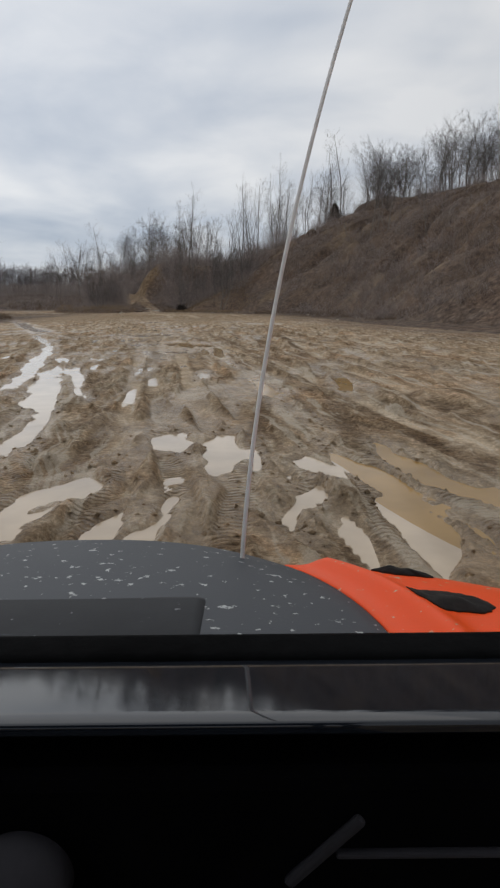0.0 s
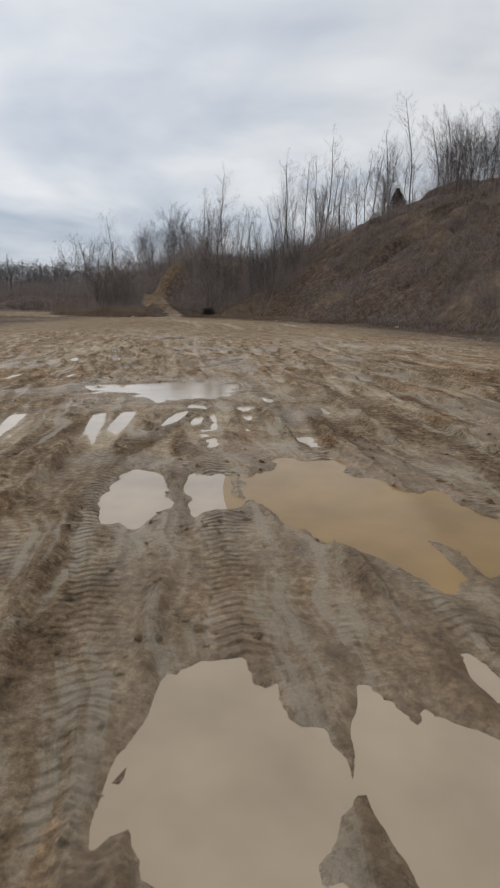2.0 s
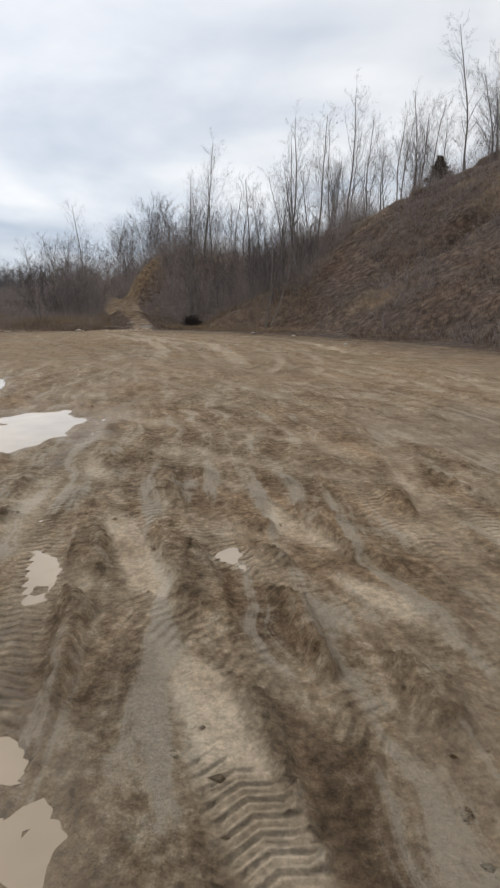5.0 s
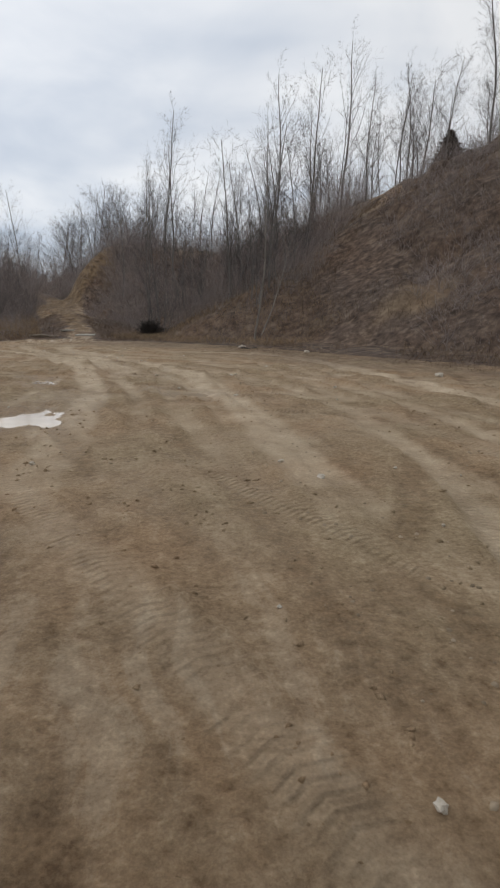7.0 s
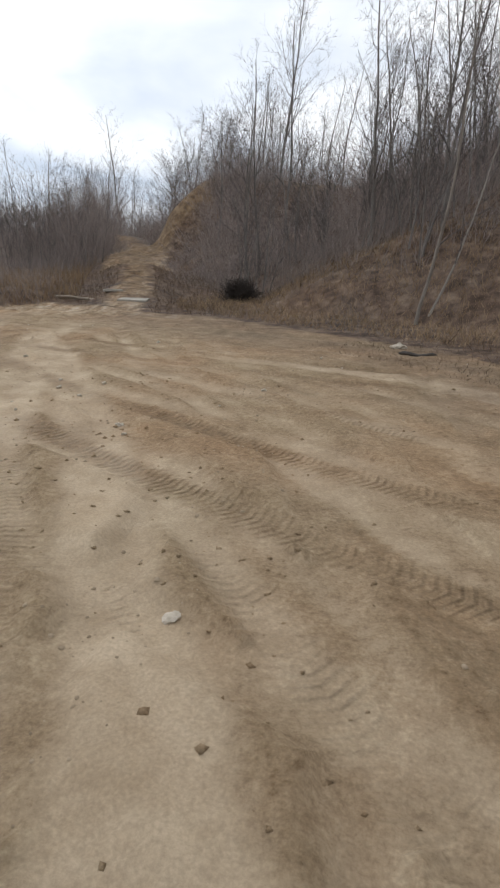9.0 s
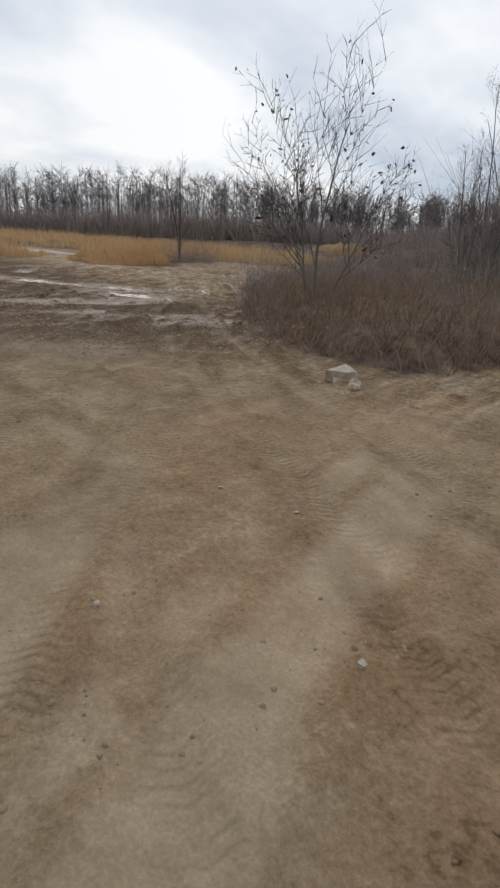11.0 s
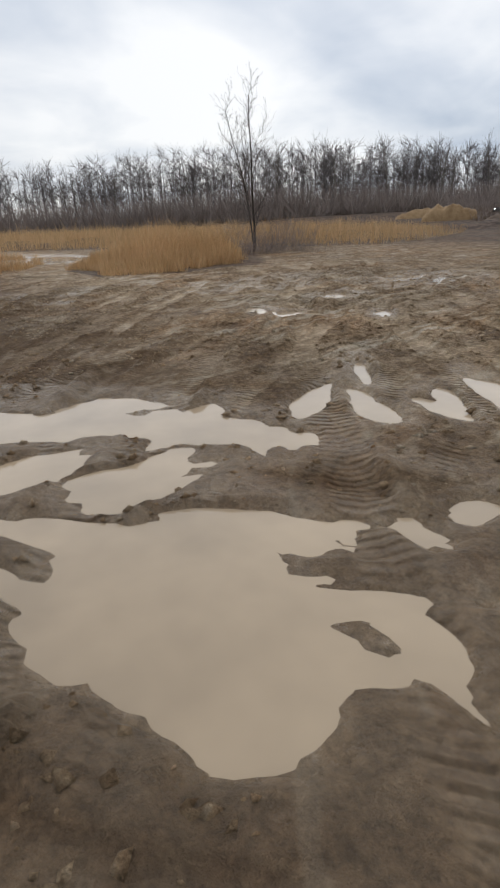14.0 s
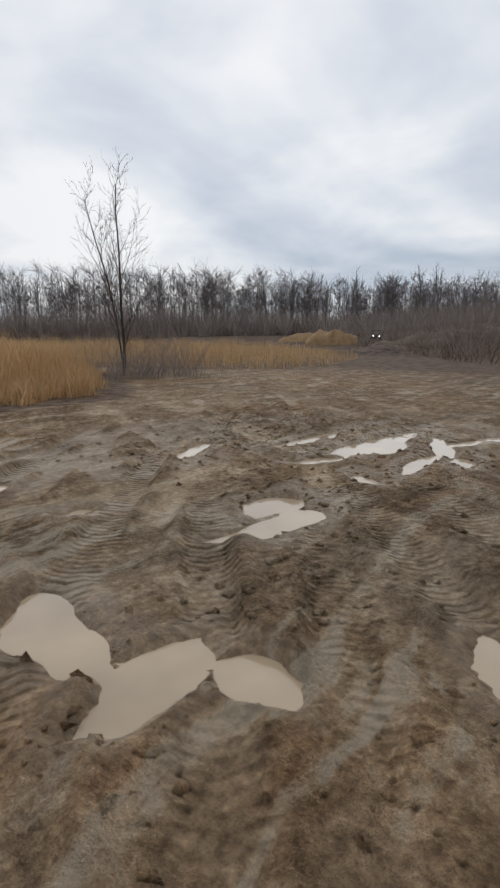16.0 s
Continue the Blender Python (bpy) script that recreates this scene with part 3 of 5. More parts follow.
def surface(xs, ys):
    """The finished height of the ground on a grid, and what lies on it."""
    x, y = (a.ravel() for a in np.meshgrid(xs, ys))
    z = land(x, y)
    low = smooth(1.5, 0.2, z)
    dt, _ = line_distance(x, y, TRAIL)
    hill, copse = inside(x, y, HILL), inside(x, y, COPSE)
    reedy = inside(x, y, REEDS_FAR) | inside(x, y, REEDS_NEAR)
    wild = (hill | copse | inside(x, y, MOUTH)) * np.maximum(smooth(0.2, 0.75, dt + 1.3 * fbm(x / 1.2, y / 1.2, 30, 3)), 0.7 * smooth(0.12, 0.02, np.abs(dt - 0.15)))
    beyond = smooth(112, 130, y) * (1 - smooth(-42, -27, x)) * smooth(125, 155, y - 0.2 * x)
    df, _ = line_distance(x, y, FOOT)
    fringe = smooth(5.5, 1.0, df + 3.5 * fbm(x / 4, y / 4, 32, 4)) * (0.75 + 1.2 * fbm(x / 1.6, y / 1.6, 31, 4)).clip(0, 1)
    hollow = smooth(116, 124, y) * smooth(-30, -36, x)
    wayside = smooth(-17, -23, x + 12 * fbm(x / 9, y / 9, 29, 4)) * smooth(92, 84, y - 0.2 * x)
    weeds = np.clip(np.maximum(np.maximum(np.maximum(wild * 0.95, np.maximum(hollow, wayside) * 0.9), fringe * 0.62), np.maximum(reedy * 0.9, np.maximum(beyond, smooth(126, 138, y)))), 0, 1)
    bare = smooth(0.12, 0.3, fbm(x / 5, y / 5, 33, 4)) * hill * smooth(2, 6, df)
    weeds = weeds * (1 - 0.45 * bare)
    sand = (1 - smooth(0.3, 1.3, dt + 1.8 * fbm(x / 2, y / 2, 37, 3))) * smooth(0.15, 0.6, land(x, y)) * 0.9
    dk, _ = line_distance(x, y, CLIMB)
    sand = np.maximum(sand, (1 - smooth(0.9, 2.6, dk + 3.4 * fbm(x / 1.6, y / 1.6, 38, 4))) * 0.85 * (1 - 0.8 * smooth(131, 135, y)))
    dry = smooth(56, 72, y + 3 * fbm(x / 5, y / 5, 35, 3) * 4) * (1 - smooth(94, 99, y - 0.4 * (x + 18).clip(-60, 60))) * smooth(-27, -17, x)
    dry = np.maximum(dry, smooth(6, 14, x) * smooth(35, 60, y) * 0.8)
    flat = low * (1 - weeds)
    # churned mud
    lot = flat * (1 - 0.6 * dry)
    churn = 0.04 * fbm(x / 2.6, y / 2.6, 41, 4) + 0.06 * fbm(x / 0.6, y / 0.6, 42, 3, 0.9)
    lot = lot * (1 - 0.5 * smooth(103, 109, y))
    z = z + lot * churn + flat * 0.10 * fbm(x / 9, y / 9, 43, 2)
    lump = np.maximum(fbm(x / 0.3, y / 0.3, 44, 1), 0) * smooth(-0.08, 0.12, fbm(x / 1.9, y / 3.1, 45, 3))
    z = z + lot * 0.08 * lump + flat * (1 - 0.5 * dry) * 0.05 * fbm(x / 0.17, y / 0.17, 46, 2, 0.7)
    tu, tv, tm = np.zeros_like(x), np.zeros_like(x), np.zeros_like(x)
    near = (x > -60) & (x < 30) & (y > 5) & (y < 130)
    idx = np.nonzero(near)[0]
    nb = land(x[idx], y[idx])
    nx, ny, nz, nf = x[idx], y[idx], z[idx], (flat * (1 - 0.35 * dry))[idx]
    ntu, ntv, ntm = tu[idx], tv[idx], tm[idx]
    rut, lip, plain, smear = (np.zeros_like(nx) for _ in range(4))
    for cx, cy, r, a, half, deep, rubbed in tracks():
        dx, dy = nx - cx, ny - cy
        sgn = 1 if r > 0 else -1
        lat = np.hypot(dx, dy) - abs(r)
        ang = np.arctan2(dy * sgn, dx * sgn) - (a + math.pi / 2)
        ang = (ang + math.pi) % (2 * math.pi) - math.pi
        along = ang * abs(r)
        fade = smooth(half, half * 0.7, np.abs(along))
        on = (np.abs(lat) < 1.1) & (fade > 0)
        if not on.any():
            continue
        off = np.abs(np.abs(lat[on]) - 0.66)
        bed = smooth(0.19, 0.12, off)
        berm = np.exp(-(((off - 0.24) / 0.06) ** 2)) * (0.3 + 1.4 * vnoise(nx[on] / 0.3, ny[on] / 0.3, 53))
        k = fade[on] * nf[on] * (0.6 + 0.8 * vnoise(along[on] / 1.7, np.full(on.sum(), cx), 51))
        rut[on] = np.maximum(rut[on], deep * bed * k)
        lip[on] = np.maximum(lip[on] * (1 - 0.8 * bed), 0.45 * deep * berm * k)
        plain[on] = np.maximum(plain[on], bed * fade[on])
        smear[on] = smear[on] * (1 - bed * fade[on]) + rubbed * bed * fade[on] * np.clip(1.6 * vnoise(along[on] / 1.3, np.full(on.sum(), cy), 54) - 0.3, 0, 1)
        where = np.nonzero(on)[0]
        claim = smooth(0.62, 0.22, off) * smooth(0.0, 0.4, fade[on])
        ntm[where] *= np.clip(1 - 2.2 * claim, 0, 1)
        mine = claim > 0.5
        sel = where[mine]
        ntu[sel], ntv[sel] = along[sel], np.abs(lat[sel]) - 0.66
        ntm[sel] = (bed * fade[on] * nf[on] * np.clip(3 * claim - 1.6, 0, 1))[mine] * (0.35 + 0.65 * vnoise(along[sel] / 2.3, np.full(len(sel), cy), 52))
    rel = (nz - nb) * (1 - 0.85 * plain * (nf > 0.3)) - rut + lip * (1 - plain)
    nz = nb + np.where(nf > 0.02, 0.1 * np.tanh(rel * (1 - 0.5 * smooth(103, 109, ny)) / 0.1), rel)
    z[idx], tu[idx], tv[idx], tm[idx] = nz, ntu, ntv, ntm
    stand = smooth(3.6, 2.0, np.hypot(x - 9.3, y - 12.3))
    z = z * (1 - stand)
    wet = np.zeros_like(x)
    pool = np.full(np.shape(x), 9.0)
    for px, py, a, b, way, _ in DIPS:
        rag = min(max(b / 0.25, 0.6), 1.0)
        on = np.nonzero((np.abs(x - px) < a * 2.8 + 1) & (np.abs(y - py) < a * 2.8 + 1))[0]
        c, s = math.cos(radians(way)), math.sin(radians(way))
        u, v = (x[on] - px) * c + (y[on] - py) * s, -(x[on] - px) * s + (y[on] - py) * c
        far_off = np.hypot(u / a, v / b)
        q = 0.92 * far_off + rag * 1.5 * fbm(u / 1.3 + px, v / 0.42 + py, 61, 4, 0.6) + 1.5 * fbm(u / (0.75 * a + 0.1) + py, v / (0.8 * b + 0.05) - px, 66, 2)
        q = q + 0.5 * fbm(x[on] / 1.3, y[on] / 1.3, 62, 2) + rag * 0.35 * fbm(x[on] / 0.16, y[on] / 0.16, 65, 2)
        q = np.maximum(q, far_off - 0.65)
        pool[on] = np.minimum(pool[on], q)
        wet[on] = np.maximum(wet[on], 0.75 * smooth(3.0 if a < 2 else 2.0, 1.4, q + 2.2 * fbm(u / 1.6 + py, v / 0.3 + px, 67, 3)))
    sunk = smooth(1.75, 0.45, pool)
    shore = smooth(0.95, 1.15, pool) * smooth(2.2, 1.7, pool)
    z = np.maximum(z, z * (1 - shore) + shore * (WATER_Z + 0.045 + 0.05 * lump)) * (1 - sunk) + sunk * (WATER_Z - 0.045 + 0.11 * fbm(x / 0.45, y / 0.45, 63, 2))
    wet = np.maximum(wet, smooth(1.6, 1.02, pool + 0.7 * fbm(x / 0.25, y / 0.25, 64, 2)))
    tm = tm * (1 - sunk)
    slime = smooth(0.06, 0.2, fbm(x / 1.6, y / 3.4, 71, 4)) * lot * smooth(0.05, -0.04, z) * (0.8 - 0.4 * smooth(-40, -48, x))
    wet = np.clip(np.maximum(wet, slime) * (1 - 0.6 * dry), 0, 1)
    nxs, nys = len(xs), len(ys)
    # no tyre print where two tracks meet
    grid, keep = tu.reshape(nys, nxs), np.ones((nys, nxs), bool)
    for axis in (0, 1):
        jump = np.abs(np.diff(grid, axis=axis)) > 0.3
        a, b = (slice(1, None), slice(None)) if axis == 0 else (slice(None), slice(1, None)), (slice(None, -1), slice(None)) if axis == 0 else (slice(None), slice(None, -1))
        keep[a] &= ~jump
        keep[b] &= ~jump
    for _ in range(2):
        wide = keep.copy()
        wide[1:] &= keep[:-1]
        wide[:-1] &= keep[1:]
        wide[:, 1:] &= keep[:, :-1]
        wide[:, :-1] &= keep[:, 1:]
        keep = wide
    tm = tm * keep.ravel()
    band = np.zeros_like(x)
    band[idx] = smear * nf
    churned = np.maximum(-band, 0)
    band = np.maximum(band, 0)
    for pts, wide in BANDS:
        dl, al = line_distance(x, y, pts)
        band = np.maximum(band, smooth(wide, wide * 0.6, dl + 0.25 * fbm(x / 0.8, y / 0.8, 81, 3)) * (0.6 + 0.4 * vnoise(al / 3, 0 * al, 82)) * smooth(0.3, 4, al) * smooth(0.3, 4, sum(math.dist(a, b) for a, b in zip(pts, pts[1:])) - al))
    band = band * flat * (1 - wet)
    z = z - 0.02 * band
    marks = {"wet": wet, "dry": dry, "weeds": weeds, "sand": sand, "dark_soil": smooth(-16, -24, x) * (1 - weeds) * (0.12 + 0.88 * smooth(103, 97.5, y) + 0.35 * smooth(103.5, 107, y)), "band": band, "churned": churned, "tread_u": tu, "tread_v": tv, "tread": tm}
    return z.reshape(nys, nxs), marks


def quads(nx, ny):
    i = (np.arange(ny - 1)[:, None] * nx + np.arange(nx - 1)).ravel()
    return np.stack([i, i + 1, i + nx + 1, i + nx], 1)


# The stretches of the lot with finer relief: west, east, south, north, cuts of each cell.
CLOSE = ((-4.6, 11.2, 14.8, 57.2, 5), (-43, -23.5, 94, 111, 5), (-14, 3.4, 57.2, 93, 3), (-23.5, -14, 86, 98, 3))
SHEETS = []


def ground():
    def steps(lo, hi, mid):
        fine = 0.16
        out, s, v = [], fine, hi
        while v < 2600:
            out.append(v)
            s *= 1.08
            v += s
        low, s, v = [], fine, lo
        while v > -2600:
            s *= 1.08
            v -= s
            low.append(v)
        return np.r_[low[::-1], mid, out]

    def spaced(lo, hi, stops, sizes):
        out, v = [], lo
        while v < hi:
            out.append(v)
            v += float(np.interp(v, stops, sizes))
        return np.array(out)

    xs = steps(-44, 13, np.arange(-44, 13, 0.25))
    ys = steps(11, 112, np.arange(11, 112, 0.25))
    z, marks = surface(xs, ys)
    x, y = np.meshgrid(xs, ys)
    open_cells = np.ones((len(ys) - 1, len(xs) - 1), bool)
    verts, faces, more = [np.stack([x.ravel(), y.ravel(), z.ravel()], 1)], [], [marks]
    count = z.size
    for west, east, south, north, cuts in CLOSE:
        (a, b), (c, d) = np.searchsorted(xs, (west, east)), np.searchsorted(ys, (south, north))
        open_cells[c:d, a:b] = False
        fx = np.interp(np.arange((b - a) * cuts + 1) / cuts, np.arange(b - a + 1), xs[a:b + 1])
        fy = np.interp(np.arange((d - c) * cuts + 1) / cuts, np.arange(d - c + 1), ys[c:d + 1])
        fz, fm = surface(fx, fy)
        for row, at in ((0, c), (-1, d)):
            fz[row] = np.interp(fx, xs[a:b + 1], z[at, a:b + 1])
        for col, at in ((0, a), (-1, b)):
            fz[:, col] = np.interp(fy, ys[c:d + 1], z[c:d + 1, at])
        px, py = np.meshgrid(fx, fy)
        verts.append(np.stack([px.ravel(), py.ravel(), fz.ravel()], 1))
        faces.append(quads(len(fx), len(fy)) + count)
        more.append(fm)
        count += fz.size
        SHEETS.append((fx, fy, fz))
    faces.insert(0, quads(len(xs), len(ys))[open_cells.ravel()])
    ob = raw("ground", np.concatenate(verts), np.concatenate(faces), MUD, smooth=True)
    for name in marks:
        at = ob.data.attributes.new(name, "FLOAT", "POINT")
        at.data.foreach_set("value", np.ascontiguousarray(np.concatenate([m[name] for m in more]), np.float32))
    tagged(ob, "churned brown mud lot with ruts, rising to a weedy hill", "ground", kind="structure")
    SHEETS.insert(0, (xs, ys, z))


ground()


def height(x, y):
    """The finished ground's height, between its vertices."""
    x, y = np.broadcast_arrays(np.asarray(x, float), np.asarray(y, float))
    out = np.zeros(x.shape)
    for gx, gy, gz in SHEETS:
        on = (x >= gx[0]) & (x <= gx[-1]) & (y >= gy[0]) & (y <= gy[-1])
        u, v = x[on], y[on]
        i, j = np.clip(np.searchsorted(gx, u) - 1, 0, len(gx) - 2), np.clip(np.searchsorted(gy, v) - 1, 0, len(gy) - 2)
        fx, fy = (u - gx[i]) / (gx[i + 1] - gx[i]), (v - gy[j]) / (gy[j + 1] - gy[j])
        out[on] = (gz[j, i] * (1 - fx) + gz[j, i + 1] * fx) * (1 - fy) + (gz[j + 1, i] * (1 - fx) + gz[j + 1, i + 1] * fx) * fy
    return out


def seeping():
    """Shallow water standing in the deepest ruts, a sheet for each muddy stretch."""
    for gx, gy, gz in SHEETS[1:3]:
        low = gz < SEEP_Z
        cell = low[1:, 1:] | low[1:, :-1] | low[:-1, 1:] | low[:-1, :-1]
        f = quads(len(gx), len(gy))[cell.ravel()]
        used, flat = np.unique(f, return_inverse=True)
        px, py = np.meshgrid(gx, gy)
        v = np.stack([px.ravel()[used], py.ravel()[used], np.full(len(used), SEEP_Z)], 1)
        tagged(raw("puddle", v, flat.reshape(-1, 4), WATER), "shallow muddy water filling the wheel ruts", "puddle", kind="stuff")


def puddles():
    for n, (px, py, a, b, way, ochre) in enumerate(DIPS):
        bm = bmesh.new()
        m = pose(px, py, WATER_Z + 0.00003 * n, 0, 0, way) @ Matrix.Diagonal((a * 1.95, b * 1.95, 1, 1))
        bmesh.ops.create_circle(bm, cap_ends=True, segments=36, radius=1.0, matrix=m)
        ob = part("puddle", bm, OCHRE_WATER if ochre else WATER)
        tagged(ob, "ochre muddy water standing in a rut" if ochre else "grey-brown muddy puddle standing in a rut", "puddle", "puddles in the lot", "structure")


puddles()
seeping()


# ------------------------------------------------------------ growth
def unit(v):
    return v / np.maximum(np.linalg.norm(v, axis=-1, keepdims=True), 1e-9)


def rods(p0, p1, r0, r1, sides=3):
    """Tapered rods as one set of verts and quads."""
    p0, p1 = np.asarray(p0, float), np.asarray(p1, float)
    r0, r1 = np.broadcast_to(r0, len(p0)), np.broadcast_to(r1, len(p0))
    d = p1 - p0
    d = d / np.maximum(np.linalg.norm(d, axis=1, keepdims=True), 1e-9)
    ref = np.where(np.abs(d[:, 2:3]) > 0.9, [[1.0, 0, 0]], [[0, 0, 1.0]])
    u = np.cross(d, ref)
    u /= np.maximum(np.linalg.norm(u, axis=1, keepdims=True), 1e-9)
    v = np.cross(d, u)
    rings = []
    for p, r in ((p0, r0), (p1, r1)):
        for k in range(sides):
            a = 2 * math.pi * k / sides
            rings.append(p + (u * math.cos(a) + v * math.sin(a)) * r[:, None])
    verts = np.stack(rings, 1).reshape(-1, 3)
    base = np.arange(len(p0))[:, None] * 2 * sides
    faces = np.concatenate([np.stack([base[:, 0] + k, base[:, 0] + (k + 1) % sides, base[:, 0] + sides + (k + 1) % sides, base[:, 0] + sides + k], 1) for k in range(sides)])
    return verts, faces


def ribbons(rng, p0, p1, r0, r1):
    """Fine twigs as single tapered slivers."""
    d = unit(p1 - p0)
    s = unit(np.cross(d, rng.normal(0, 1, d.shape)))
    verts = np.stack([p0 - s * r0, p0 + s * r0, p1 + s * r1, p1 - s * r1], 1).reshape(-1, 3)
    return verts, np.arange(len(verts)).reshape(-1, 4)


def tube(pts, radii, sides=8):
    """One continuous tapering tube along the points, closed at its top."""
    pts, radii = np.asarray(pts, float), np.asarray(radii, float)
    d = unit(np.gradient(pts, axis=0))
    u = unit(np.cross(d, [[0.31, 0.95, 0.05]]))
    v = np.cross(d, u)
    a = 2 * math.pi * np.arange(sides) / sides
    ring = pts[:, None] + (u[:, None] * np.cos(a)[:, None] + v[:, None] * np.sin(a)[:, None]) * radii[:, None, None]
    k = (np.arange(len(pts) - 1)[:, None] * sides + np.arange(sides)).ravel()
    nxt = (np.arange(len(pts) - 1)[:, None] * sides + (np.arange(sides) + 1) % sides).ravel()
    return ring.reshape(-1, 3), np.stack([k, nxt, nxt + sides, k + sides], 1)


def joined(*sets):
    verts, faces, n = [], [], 0
    for v, f in sets:
        verts.append(v)
        faces.append(f + n)
        n += len(v)
    return np.concatenate(verts), np.concatenate(faces)


def grow(rng, starts, ways, lengths, radii, pieces, bend, lift):
    """Wandering shoots from the given starts: segments, and points along them with their ways."""
    p, w = starts.copy(), ways.copy()
    segs, stops = [], []
    for k in range(pieces):
        w = unit(w + rng.normal(0, bend, w.shape) + np.array([0, 0, lift]))
        q = p + w * (lengths / pieces)[:, None]
        ra, rb = radii * (1 - k / pieces * 0.75), radii * (1 - (k + 1) / pieces * 0.75)
        segs.append((p, q, ra, rb))
        stops.append((q, w, rb))
        p = q
    return segs, stops


def side_ways(rng, w, spread):
    n = rng.normal(0, 1, w.shape)
    n = unit(n - (n * w).sum(1, keepdims=True) * w)
    return unit(w + n * spread)


def bare_tree(name, seed, tall, girth, reach, limbs, first=0.3, stems=1, twigs=4, bark=None, lean=0.05, spread=0.9, label="", leaves=0, near=False, vase=0.75):
    """A leafless tree: trunk and a crown of limbs, branches and twigs."""
    rng = np.random.default_rng(seed)
    root = new(name)
    trunk, crown, boughs, fine, tips = [], [], [], [], []
    for s in range(stems):
        h = tall * (1 if s == 0 else rng.uniform(0.7, 0.95))
        start = np.array([[0.0, 0, -0.25]]) + (rng.normal(0, 0.12, (1, 3)) * (1, 1, 0) if s else 0)
        way = unit(np.array([[rng.normal(0, lean), rng.normal(0, lean), 1.0]]) + (rng.normal(0, 0.3, (1, 3)) * (1, 1, 0) if s else 0))
        segs, stops = grow(rng, start, way, np.array([h]), np.array([girth * (1 if s == 0 else 0.7)]), 9, 0.055, 0.05)
        pts = np.concatenate([start] + [q for q, _, _ in stops])
        trunk.append(tube(pts, np.r_[segs[0][2] * 1.25, [r[0] for _, _, r in stops]]))
        dirs = np.concatenate([way] + [w for _, w, _ in stops])
        f = first + (1 - first) * (np.arange(limbs) + rng.uniform(0, 1, limbs)) / limbs
        f = np.clip(f, 0, 0.995)
        i = np.floor(f * 9).astype(int)
        t = (f * 9 - i)[:, None]
        at = pts[i] * (1 - t) + pts[i + 1] * t
        w = side_ways(rng, dirs[i + 1], spread)
        ln = h * reach * (1.1 - vase * f) * rng.uniform(0.7, 1.2, limbs)
        rad = girth * (1 - f * 0.8) * rng.uniform(0.35, 0.55, limbs)
        segs, stops = grow(rng, at, w, ln, rad, 4, 0.12, 0.1)
        crown += segs
        bp = np.concatenate([q for q, _, _ in stops[:-1] for _ in range(2)] + [stops[-1][0]])
        bw = np.concatenate([d for _, d, _ in stops[:-1] for _ in range(2)] + [stops[-1][1]])
        br = np.concatenate([r for _, _, r in stops[:-1] for _ in range(2)] + [stops[-1][2]]) * 0.6
        bl = np.tile(ln, 7) * rng.uniform(0.25, 0.5, len(bp))
        segs, stops = grow(rng, bp, side_ways(rng, bw, 0.8), bl, np.maximum(br, 0.008), 2, 0.15, 0.12)
        if near:
            crown += segs
        else:
            boughs += segs
        tp = np.concatenate([q for q, _, _ in stops for _ in range(twigs // 2)])
        tw = np.concatenate([d for _, d, _ in stops for _ in range(twigs // 2)])
        tl = np.tile(bl, twigs) * rng.uniform(0.3, 0.7, len(tp))
        segs, stops = grow(rng, tp, side_ways(rng, tw, 0.75), tl, np.full(len(tp), 0.007), 1, 0.1, 0.12)
        fine += segs
        tips.append(stops[-1][0])
    cv = joined(*([rods(a, b, c, d, 3) for a, b, c, d in crown] + [ribbons(rng, a, b, 0.75 * c[:, None], 0.35 * d[:, None]) for a, b, c, d in boughs] + [ribbons(rng, a, b, 0.0052, 0.0018) for a, b, _, _ in fine]))
    for t in trunk:
        raw("trunk", *t, bark or BARK, root, smooth=True)
    raw("crown", *cv, TWIG, root)
    if leaves:
        tips = np.concatenate(tips)
        ends = tips[rng.integers(0, len(tips), leaves)] + rng.normal(0, 0.05, (leaves, 3))
        a, b = rng.normal(0, 0.028, (leaves, 3)), rng.normal(0, 0.028, (leaves, 3))
        v = np.stack([ends - a, ends + b, ends + a - b * 0.4, ends - b], 1).reshape(-1, 3)
        raw("leaves", v, np.arange(len(v)).reshape(-1, 4), LEAF, root, "withered brown leaves")
    return tagged(root, label or "tall bare grey tree on the wooded slope", "tree")


def place(tree, x, y, turn, size=1.0, sink=0.15):
    ob = copy_thing(tree, pose(x, y, float(height(x, y)) - sink, 0, 0, turn))
    ob.scale = (size, size, size)
    return ob


AWAY = pose(0, 0, 0)
SLOPE_TREES = [bare_tree("tree", 100 + n, h, g, r, limbs, f, 1, 8, spread=sp, label=text) for n, (h, g, r, limbs, f, sp, text) in enumerate((
    (15, 0.105, 0.34, 15, 0.25, 0.8, "tall slender bare grey tree on the slope"),
    (13.5, 0.10, 0.35, 15, 0.22, 0.85, "tall slender bare grey tree on the slope"),
    (11, 0.08, 0.40, 15, 0.2, 0.85, "slim bare grey tree on the slope"),
    (10, 0.11, 0.55, 20, 0.2, 1.0, "spreading bare grey tree on the ridge"),
    (9, 0.10, 0.6, 20, 0.18, 1.0, "spreading bare grey tree on the ridge")))]
SAPLINGS = [bare_tree("sapling", 140 + n, h, 0.04, 0.26, 11, 0.2, s, 4, lean=0.1, spread=0.6, label="thin bare grey-brown sapling in the brush") for n, (h, s) in enumerate(((8.0, 2), (7.0, 3), (5.6, 3)))]


def thick(x, y):
    """Where tall undergrowth stands: off the tracks, and not in the draw below the climb."""
    return off_trail(x, y) & ~((x < 2.7 - 0.29 * (y - 49.4)) & (y < 134))


